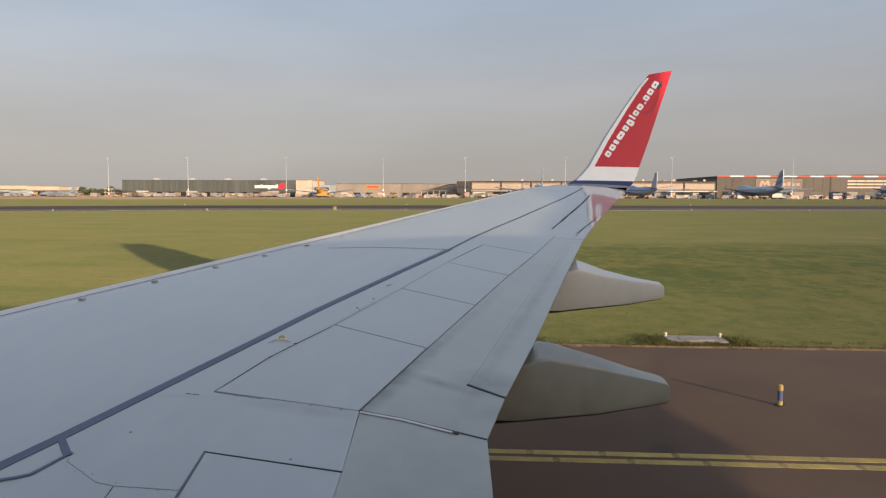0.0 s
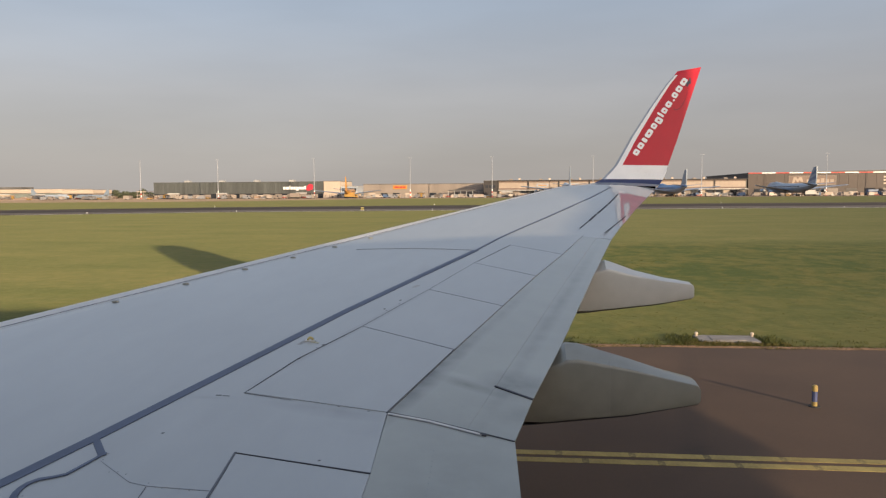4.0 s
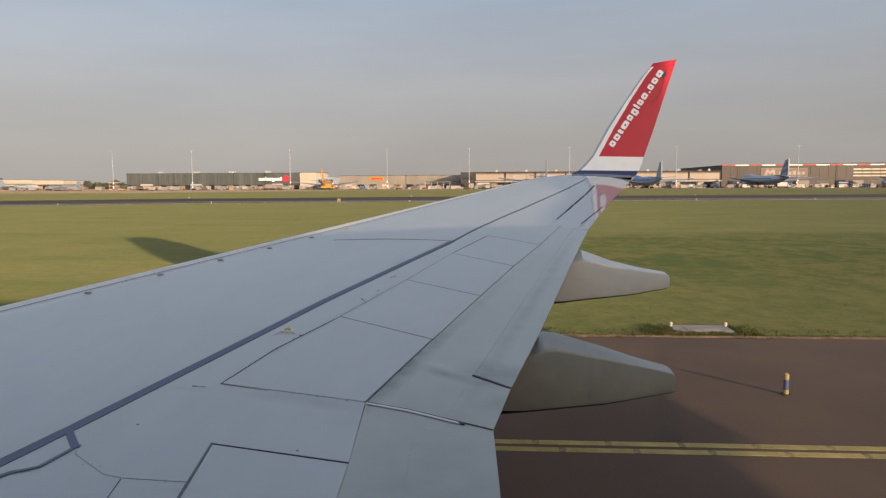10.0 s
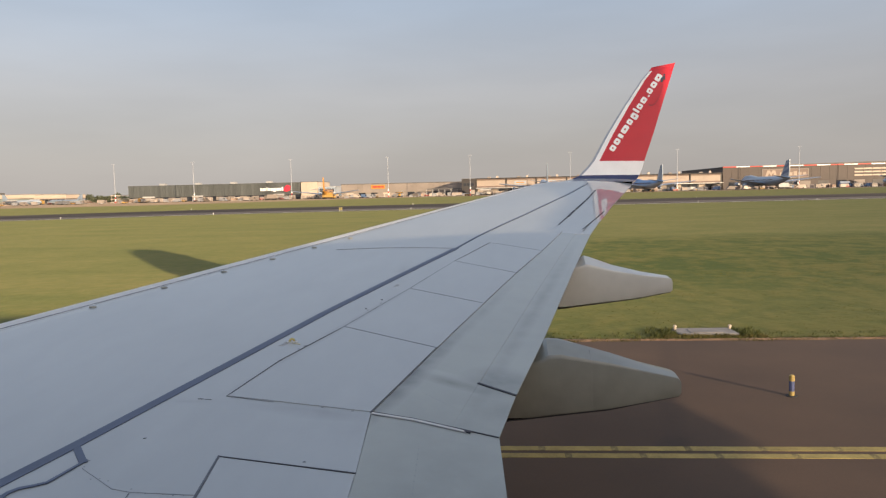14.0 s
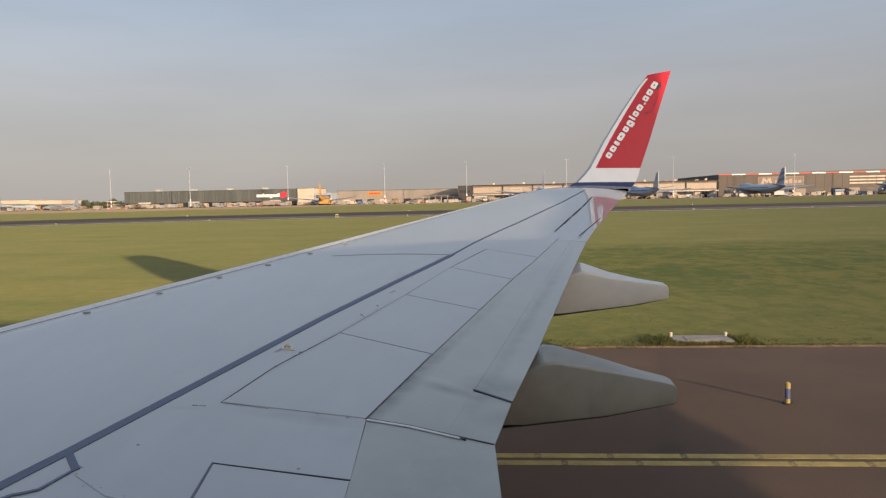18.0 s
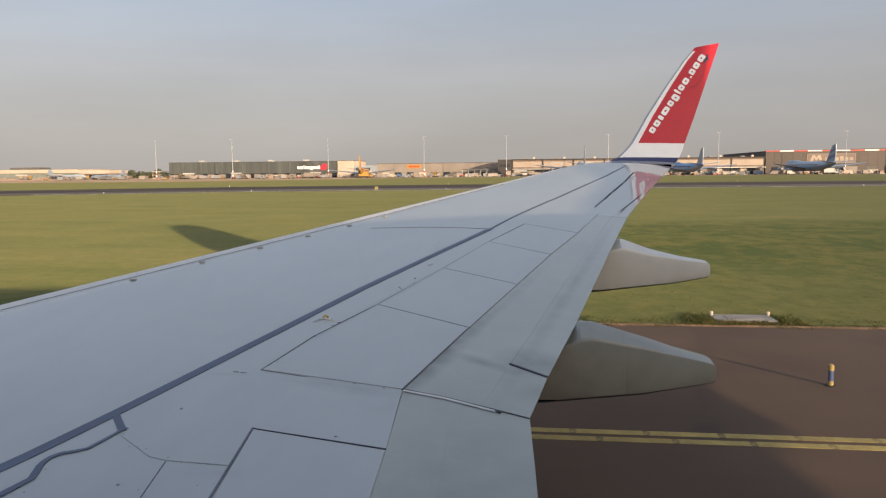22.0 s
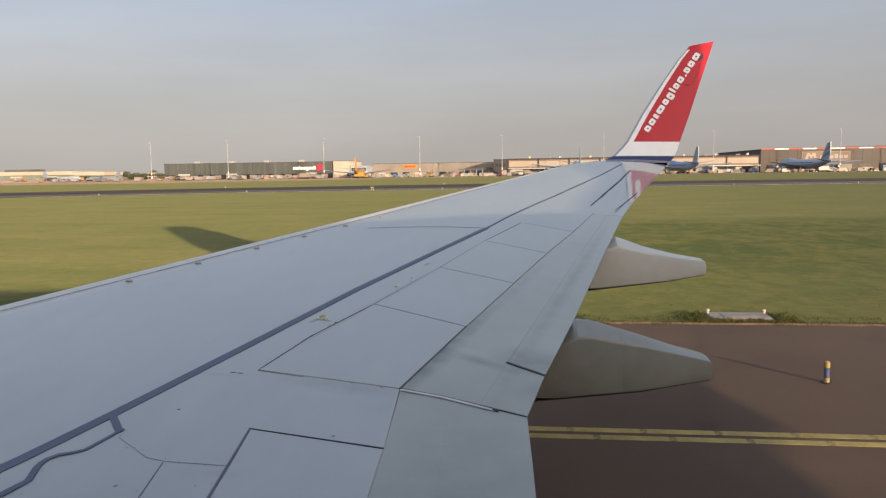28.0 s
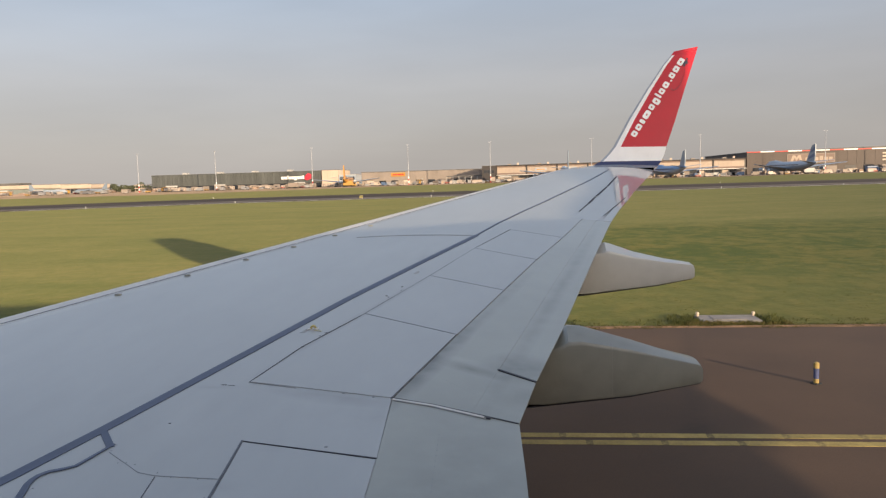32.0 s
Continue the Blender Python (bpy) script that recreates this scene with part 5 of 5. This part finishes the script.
jet((-113, 488, 0.02), 97, 0.72, M_ORANGE, M_ORANGE, M_ORANGE, "orange-yellow freighter jet parked tail outwards on the apron", 2, False)
jet((33, 480, 0.02), 89, 0.96, M_PALE, M_PALE, M_FINP, "plain white freighter jumbo jet parked nose to the terminal")
jet((98, 478, 0.02), 97, 0.85, M_BLUE, M_PALE, M_FINP, "light blue and grey jumbo jet with pale tail fin")
jet((170, 474, 0.02), 97, 0.9, M_PALE, M_FINP, M_FINP, "pale grey-blue jumbo jet with striped tail fin", stripes=True)
jet((261, 474, 0.02), 92, 0.92, M_PALE, M_DBLUE, M_PALE, "white freighter jumbo jet with blue belly and striped fin", stripes=True)
jet((348, 478, 0.02), 92, 0.95, M_PALE, M_PALE, mat("dark_red_paint", (0.30, 0.02, 0.05), 0.35), "pale jet with dark red tail fin")


jet((-330, 488, 0.02), 4, 0.40, M_PALE, M_FINP, M_FINP, "small white and light blue commuter jet side-on", 2, False)
jet((-302, 495, 0.02), 176, 0.38, M_FINP, M_PALE, M_FINP, "small light blue commuter jet side-on", 2, False)

# earth bank before the tank farm
v, f = [], []
for i in range(61):
    for j in range(9):
        x, y = -514 + i * 3.2, 448 + j * 7
        z = max(0.0, 2.3 * math.sin(math.pi * j / 8) * (0.7 + 0.6 * noise.noise((x * 0.05, y * 0.05, 2))) * min(1, i / 8, (60 - i) / 14))
        v.append((x, y, z))
        if i and j:
            a = (i - 1) * 9 + j - 1
            f.append((a, a + 9, a + 10, a + 1))
tagged(mesh_ob("earth_bank", v, f, M_EARTH, smooth=True), "low bank of bare brown earth", "earth bank", "", "structure")

# ---- far side: light masts ----
def mast(at, h):
    m = thing("light_mast", at, "tall slender white apron light mast, red and white foot", "light mast", "apron light masts")
    for k in range(4):
        tube("foot_band", (0, 0, k * 1.4), (0, 0, k * 1.4 + 1.4), 0.36, 0.36, M_WHITE if k % 2 else M_REDT, m, "white band" if k % 2 else "red band")
    tube("pole", (0, 0, 5.6), (0, 0, h), 0.24, 0.13, M_MAST, m)
    box("crossbar", -1.3, 1.3, -0.1, 0.1, h, h + 0.12, M_MAST, m)
    for k in range(5):
        bevel_box("floodlight", -1.3 + k * 0.6, -1.05 + k * 0.6, -0.3, -0.1, h - 0.2, h, M_MAST, m, r=0.04)
    return m


first = mast((-261, 486, 0.012), 26.8)
for x, y in ((-205, 486), (-137, 486), (-71, 486), (-16, 486), (50, 486), (119, 486), (196, 486), (262, 486), (326, 486)):
    copy_thing(first, pose(x, y, 0.012))


# ---- far side: ramp vehicles ----
def wheels(p, xs, w, r=0.42):
    for x in xs:
        for y in (-w, w - 0.25):
            tube("wheel", (x, y, r), (x, y + 0.25, r), r, r, M_RUB, p, seg=10)


def van(material, label):
    p = thing("van", (0, -300, 0), label, "van", "ramp vehicles")
    body = prism("body", [(-2.4, 0.4), (2.5, 0.4), (2.55, 1.1), (1.7, 1.4), (1.2, 2.3), (-2.4, 2.4)], -0.95, 0.95, material, p)
    prism("side_window", [(0.4, 1.45), (1.45, 1.45), (1.05, 2.1), (0.4, 2.1)], -0.98, -0.955, M_GLASS, body)
    wheels(p, (-1.6, 1.6), 0.95)
    return p


def truck(material, label):
    p = thing("box_truck", (0, -320, 0), label, "truck", "ramp vehicles")
    cab = prism("cab", [(2.4, 0.6), (4.3, 0.6), (4.3, 1.6), (4.0, 2.7), (2.4, 2.7)], -1.15, 1.15, material, p)
    prism("cab_window", [(3.0, 1.7), (4.1, 1.7), (3.85, 2.5), (3.0, 2.5)], -1.18, -1.155, M_GLASS, cab)
    bevel_box("cargo_box", -4.2, 2.2, -1.2, 1.2, 1.0, 3.7, material, p, r=0.06)
    box("chassis", -4.2, 4.0, -0.8, 0.8, 0.6, 0.98, M_RUB, p)
    wheels(p, (-3.0, -1.9, 3.2), 1.15, 0.5)
    return p


def dolly(material, label):
    p = thing("container_dolly", (0, -340, 0), label, "dolly", "ramp vehicles")
    box("deck", -1.7, 1.7, -1.2, 1.2, 0.45, 0.6, M_STEEL, p)
    cont = prism("container", [(-1.55, 0.61), (1.55, 0.61), (1.55, 2.2), (1.1, 2.25), (-1.55, 2.25)], -1.1, 1.1, material, p)
    for z in (1.1, 1.7):
        box("rib", -1.57, 1.57, -1.13, -1.1, z, z + 0.08, M_STEEL, cont)
    wheels(p, (-1.2, 1.2), 1.1, 0.28)
    return p


def loader(material, label):
    p = thing("cargo_loader", (0, -360, 0), label, "loader", "ramp vehicles")
    box("platform", -4.5, 3.0, -1.6, 1.6, 2.9, 3.25, material, p)
    for a in (-4.0, 2.4):
        prism("scissor_leg", [(a, 0.7), (a + 0.3, 0.7), (-a - 1.0, 2.9), (-a - 1.3, 2.9)], -1.5, -1.3, M_STEEL, p)
        prism("scissor_leg", [(a, 0.7), (a + 0.3, 0.7), (-a - 1.0, 2.9), (-a - 1.3, 2.9)], 1.3, 1.5, M_STEEL, p)
    box("chassis", -4.6, 4.4, -1.5, 1.5, 0.5, 0.75, M_RUB, p)
    bevel_box("cabin", 3.2, 4.6, 0.2, 1.5, 0.8, 3.0, material, p, r=0.06)
    box("rail", -4.5, 3.0, -1.6, -1.52, 3.25, 4.1, M_STEEL, p)
    wheels(p, (-3.4, 3.4), 1.4, 0.45)
    return p


def tug(material, label):
    p = thing("tow_tractor", (0, -380, 0), label, "tractor", "ramp vehicles")
    prism("body", [(-1.5, 0.3), (1.6, 0.3), (1.6, 0.95), (0.3, 1.1), (0.2, 1.0), (-0.6, 1.0), (-0.7, 1.2), (-1.5, 1.2)], -0.8, 0.8, material, p)
    box("roof", -0.8, 0.4, -0.75, 0.75, 1.95, 2.02, material, p)
    for x, y in ((-0.75, -0.7), (0.3, -0.7), (-0.75, 0.64), (0.3, 0.64)):
        box("post", x, x + 0.06, y, y + 0.06, 1.0, 1.95, M_RUB, p)
    wheels(p, (-1.0, 1.0), 0.8, 0.35)
    return p


kit = [van(VEH[0], "white ramp van on the apron"), van(VEH[3], "grey ramp van on the apron"), truck(VEH[0], "white box truck on the apron"), truck(VEH[1], "yellow catering truck on the apron"), dolly(VEH[0], "dolly with pale freight container"), dolly(VEH[3], "dolly with grey freight container"), loader(VEH[0], "white cargo lift loader on the apron"), loader(VEH[1], "yellow cargo lift loader on the apron"), tug(VEH[1], "compact yellow tow tractor"), tug(VEH[4], "small red tow tractor"), van(VEH[2], "blue ramp van on the apron"), truck(VEH[3], "grey box truck on the apron"), truck(VEH[2], "blue and white box truck")]
lot = random.Random(12)
for k, ob in enumerate(kit):
    ob.matrix_basis = pose(-222 + 37 * k + lot.uniform(-6, 6), 470 + lot.uniform(-12, 14), 0.012, 0, 0, lot.choice((0, 8, 90, 180)))
JET_X = (33, 98, 170, 261, 348)
weights = (6, 5, 1, 0, 11, 11, 1, 1, 7, 3, 1, 0, 0)
x = -384.0
while x < 386:
    x += lot.choice((0.8, 1.5, 2.5, 3.5, 5, 9)) * lot.uniform(0.7, 1.3)
    n = lot.choices(range(len(kit)), weights)[0]
    if min(abs(x - jx) for jx in JET_X) < 4.5:
        continue
    copy_thing(kit[n], pose(x, lot.uniform(452, 512) if not -134 < x < -96 else lot.uniform(505, 512), 0.012, 0, 0, lot.choice((0, 0, 180, 12, 90, 170))))

# loose cargo: pallets under netting, in heaps of two or three
def pallet(material, label, h):
    p = thing("cargo_pallet", (0, -400, 0), label, "cargo", "cargo pallets on the apron")
    box("base", -1.5, 1.5, -1.1, 1.1, 0, 0.15, M_STEEL, p)
    prism("load", [(-1.4, 0.151), (1.4, 0.151), (1.35, h * 0.8), (0.6, h), (-0.9, h * 0.93), (-1.38, h * 0.6)], -1.0, 1.0, material, p)
    return p


heaps = [pallet(M_CARGO, "brown cargo pallet under netting on the apron", 1.9), pallet(VEH[3], "grey wrapped cargo pallet on the apron", 1.5), pallet(VEH[0], "pale wrapped cargo pallet on the apron", 2.2)]
for k, ob in enumerate(heaps):
    ob.matrix_basis = pose(-164 + 60 * k, 508, 0.012)
for k in range(210):
    x = lot.uniform(-374, 376)
    if -139 < x < -94:
        continue
    copy_thing(heaps[lot.choice((0, 0, 1, 1, 2))], pose(x, lot.uniform(496, 515), 0.012, 0, 0, lot.choice((0, 5, 90, 80))))

# freight containers stacked by the docks
crate0 = thing("freight_container", (-344, 513, 0.012), "pale corrugated freight container by the docks", "container", "containers by the docks")
box("shell", 0, 6.0, 0, 2.4, 0.1, 2.5, VEH[0], crate0)
for k in range(12):
    box("rib", 0.2 + k * 0.48, 0.42 + k * 0.48, -0.05, 0.0, 0.2, 2.4, VEH[0], crate0)
box("base_rail", 0, 6, -0.02, 2.4, 0, 0.1, M_RUB, crate0)
for k in range(34):
    copy_thing(crate0, pose(-340 + k * 18 + lot.uniform(-5, 5), 514 + lot.uniform(-3, 1), 0.012, 0, 0, lot.choice((0, 0, 3, 90))))

# ---- distant trees ----
def far_trees(x0, x1, y, h, n, seed):
    r = random.Random(seed)
    v, f = [], []
    for k in range(n):
        x = r.uniform(x0, x1)
        hh = h * (0.6 + 0.4 * noise.noise((x * 0.08, seed, 0))) * (0.75 + 0.5 * noise.noise((x * 0.3, seed, 3)))
        z = max(0.4, hh * r.random() ** 0.6)
        s = r.uniform(0.35, 1.0)
        c = Vector((x, y + r.uniform(-6, 6), z))
        a = Vector((r.uniform(-1, 1), r.uniform(-1, 1), r.uniform(-1, 1))).normalized()
        b = a.orthogonal().normalized()
        d = a.cross(b)
        i = len(v)
        v += [c + a * s, c + b * s, c - a * s * 0.8 + d * s * 0.4, c - b * s + d * s * 0.3, c + d * s]
        f += [(i, i + 1, i + 4), (i + 1, i + 2, i + 4), (i + 2, i + 3, i + 4), (i + 3, i, i + 4)]
    return v, f


for x0, x1, y, h, n, s in ((-384, -275, 640, 11, 5200, 1), (-960, -610, 700, 10, 7000, 2), (-100, 370, 760, 13, 5000, 3)):
    v, f = far_trees(x0, x1, y, h, n, s)
    tagged(mesh_ob("distant_trees", v, f, M_LEAF), "dark belt of distant trees", "trees", "", "stuff")

# ---- airfield furniture ----
def yellow_sign(at, w=1.5):
    s = thing("airfield_sign", at, "compact yellow airfield sign on short legs", "sign", "airfield signs")
    bevel_box("panel", -w / 2, w / 2, -0.12, 0.12, 0.25, 0.75, M_YEL, s, r=0.04)
    for k in (-0.7, -0.15, 0.4):
        box("sign_bar", k * 0.6, k * 0.6 + 0.2, -0.15, -0.121, 0.40, 0.60, M_RUB, s, "plain dark bar")
    for x in (-w / 3, w / 3):
        box("leg", x - 0.05, x + 0.05, -0.05, 0.05, 0, 0.25, M_STEEL, s)
    return s


yellow_sign((110, 160, 0), 1.0)
yellow_sign((-31, 145, 0), 0.7)


def runway_light(at):
    s = thing("runway_light", at, "small white elevated runway edge light", "light", "runway edge lights")
    tube("stem", (0, 0, 0), (0, 0, 0.25), 0.05, 0.05, M_STEEL, s)
    tube("lamp", (0, 0, 0.25), (0, 0, 0.36), 0.07, 0.05, M_WHITE, s)
    return s


lamp0 = runway_light((-55, 139, 0.0))
for x, y in ((-17, 147.2), (24, 152), (42, 154.2), (67, 157), (100, 160.5), (140, 165), (-80, 129)):
    copy_thing(lamp0, pose(x, y, 0))
for x, y in ((59, 218), (-23, 204), (120, 225.5), (180, 233), (-81, 189.5)):
    copy_thing(lamp0, pose(x, y, 0))

# ---- verge: light boxes, edge light, grass tufts ----
def light_pad(at):
    p = thing("light_pad", at, "pale concrete pad with two small marker posts in the grass", "pad", "pads along the verge")
    bevel_box("slab", -0.72, 0.72, -0.32, 0.45, -0.02, 0.06, M_CONC, p, r=0.02)
    box("cover", -0.40, 0.40, -0.22, 0.25, 0.06, 0.072, M_CONC, p, "flat cover plate")
    for x in (-0.68, 0.68):
        tube("post", (x, 0.30, 0.055), (x, 0.30, 0.12), 0.035, 0.03, M_CREAM, p)
        tube("cap", (x, 0.30, 0.12), (x, 0.30, 0.16), 0.05, 0.035, M_CREAM, p)
    return p


pad0 = light_pad((5.2, 18.35, 0.0))
for x in (-31.0, -62.0, 38.0, 52.0, 84.0):
    copy_thing(pad0, pose(x, 18.35, 0))


def edge_marker(at):
    p = thing("taxiway_edge_marker", at, "upright yellow and blue banded taxiway edge marker", "marker", "taxiway edge markers")
    tube("foot", (0, 0, 0), (0, 0, 0.015), 0.10, 0.09, M_RUB, p)
    tube("lower_band", (0, 0, 0.015), (0, 0, 0.09), 0.046, 0.046, M_MARKY, p, "yellow band")
    tube("middle_band", (0, 0, 0.09), (0, 0, 0.27), 0.044, 0.044, M_MARKB, p, "blue reflective band")
    tube("upper_band", (0, 0, 0.27), (0, 0, 0.36), 0.048, 0.046, M_MARKY, p, "yellow band")
    tube("cap", (0, 0, 0.36), (0, 0, 0.38), 0.046, 0.02, M_MARKY, p)
    return p


M_MARKY, M_MARKB = mat("marker_yellow", (0.34, 0.25, 0.085), 0.55, var=0.1), mat("marker_blue", (0.07, 0.09, 0.20), 0.4, var=0.1)
post1 = edge_marker((5.09, 12.78, 0.012))
for x in (-57.0, -27.0, 34.0, 64.0):
    copy_thing(post1, pose(x, 12.78, 0.012))


def tufts(x0, x1, y0, y1, n, seed, h0, h1, edge=False, broad=1.0):
    """Bunches of bent blades, thickest along the pavement's edge."""
    r = random.Random(seed)
    v, f = [], []
    for k in range(n):
        x = r.uniform(x0, x1)
        y = y0 + (y1 - y0) * (r.random() ** 1.6)
        if edge:
            y = y0 + 0.22 * noise.noise((x * 0.9, 3.1, 0)) + abs(r.gauss(0, 0.14)) - 0.04
        thickness = 0.6 + 0.8 * noise.noise((x * 0.35, y * 0.35, 7))
        if not edge and r.random() > 0.05 + max(0, thickness) ** 2 * 0.9:
            continue
        hh = r.uniform(h0, h1) * (0.7 + 0.6 * max(0, thickness))
        for b in range(5):
            a = r.uniform(0, 2 * math.pi)
            lean, w = r.uniform(0.15, 0.9) * broad ** 0.5, r.uniform(0.004, 0.010) * (1 + (y - 17) * 0.06) * broad
            px, py = x + r.uniform(-0.08, 0.08), y + r.uniform(-0.08, 0.08)
            dx, dy = math.cos(a), math.sin(a)
            i = len(v)
            v += [(px - dy * w, py + dx * w, -0.005), (px + dy * w, py - dx * w, -0.005), (px + dx * lean * hh * 0.5 + dy * w * 0.6, py + dy * lean * hh * 0.5 - dx * w * 0.6, hh * 0.7), (px + dx * lean * hh, py + dy * lean * hh, hh)]
            f += [(i, i + 1, i + 2), (i, i + 2, i + 3)]
    return v, f


def blade_material(name, dark_c, light_c):
    m = bpy.data.materials.new(name)
    m.use_nodes = True
    n, l = m.node_tree.nodes, m.node_tree.links
    b = n["Principled BSDF"]
    geo, ramp = n.new("ShaderNodeNewGeometry"), n.new("ShaderNodeValToRGB")
    ramp.color_ramp.elements[0].color, ramp.color_ramp.elements[1].color = (*dark_c, 1), (*light_c, 1)
    l.new(geo.outputs["Random Per Island"], ramp.inputs["Fac"]), l.new(ramp.outputs[0], b.inputs["Base Color"])
    b.inputs["Roughness"].default_value = 0.7
    b.inputs["Diffuse Roughness"].default_value = 1.0
    b.inputs["Specular IOR Level"].default_value = 0.25
    return m


M_BLADE = blade_material("rank_green_grass", (0.05, 0.068, 0.016), (0.115, 0.118, 0.034))
M_STRAW = blade_material("dry_edge_grass", (0.06, 0.07, 0.018), (0.17, 0.135, 0.045))
M_MEADOW = blade_material("meadow_grass", (0.092, 0.108, 0.028), (0.155, 0.150, 0.046))
for args, material, label in (((-3, 26, 18.2, 40, 6000, 21, 0.006, 0.014, False, 1.8), M_MEADOW, "uneven clumps of meadow grass beyond the pavement edge"), ((-6, 30, 17.5, 17.8, 3200, 1, 0.02, 0.055, True), M_STRAW, "ragged dry grass along the pavement edge"), ((4.1, 6.5, 17.72, 18.05, 700, 5, 0.03, 0.08), M_STRAW, "longer dry grass in front of the concrete pad"), ((5.95, 6.5, 17.9, 18.9, 170, 9, 0.05, 0.12), M_BLADE, "tall dark weeds at the end of the concrete pad"), ((3.8, 4.45, 17.9, 18.9, 150, 10, 0.04, 0.09), M_BLADE, "tall dark weeds at the end of the concrete pad"), ((-8, 34, 17.62, 18.5, 4200, 8, 0.02, 0.06), M_BLADE, "rank green grass in clumps along the pavement edge")):
    v, f = tufts(*args)
    tagged(mesh_ob("grass_tufts", v, f, material), label, "grass", "", "stuff")
# soil lip between pavement and grass
lip_v, lip_f = [], []
for k in range(181):
    x = -20 + k * 0.4
    e = 0.07 * noise.noise((x * 0.7, 1.0, 0)) + 0.05 * noise.noise((x * 2.3, 4.0, 0))
    lip_v += [(x, 17.46 + e, 0.0135), (x, 17.55 + e * 0.5, 0.035), (x, 17.80, 0.002)]
    if k:
        i = len(lip_v) - 6
        lip_f += [(i, i + 3, i + 4, i + 1), (i + 1, i + 4, i + 5, i + 2)]
tagged(mesh_ob("soil_edge", lip_v, lip_f, mat("dry_soil", (0.25, 0.145, 0.08), 0.9, var=0.35, scale=2, fine=25, bump=0.6, dist=0.02)), "strip of dry brown soil at the pavement edge", "soil", "", "stuff")


# equipment cabinet in the grass
def cabinet(at):
    c = thing("equipment_cabinet", at, "white upright equipment cabinet with dark vented side in the grass", "cabinet", rz=12)
    bevel_box("body", -0.28, 0.28, -0.22, 0.22, 0.05, 1.0, M_WHITE, c, r=0.02)
    bevel_box("cap", -0.31, 0.31, -0.25, 0.25, 1.0, 1.05, M_WHITE, c, r=0.015)
    box("plinth", -0.26, 0.26, -0.20, 0.20, 0.0, 0.05, M_CONC, c)
    side = box("vented_side", -0.292, -0.281, -0.17, 0.17, 0.12, 0.95, M_FRAME, c, "dark vented side panel")
    for k in range(6):
        box("louvre", -0.305, -0.292, -0.15, 0.15, 0.2 + 0.12 * k, 0.24 + 0.12 * k, M_RUB, side)
    return c


cabinet((-9.5, 28.8, 0))
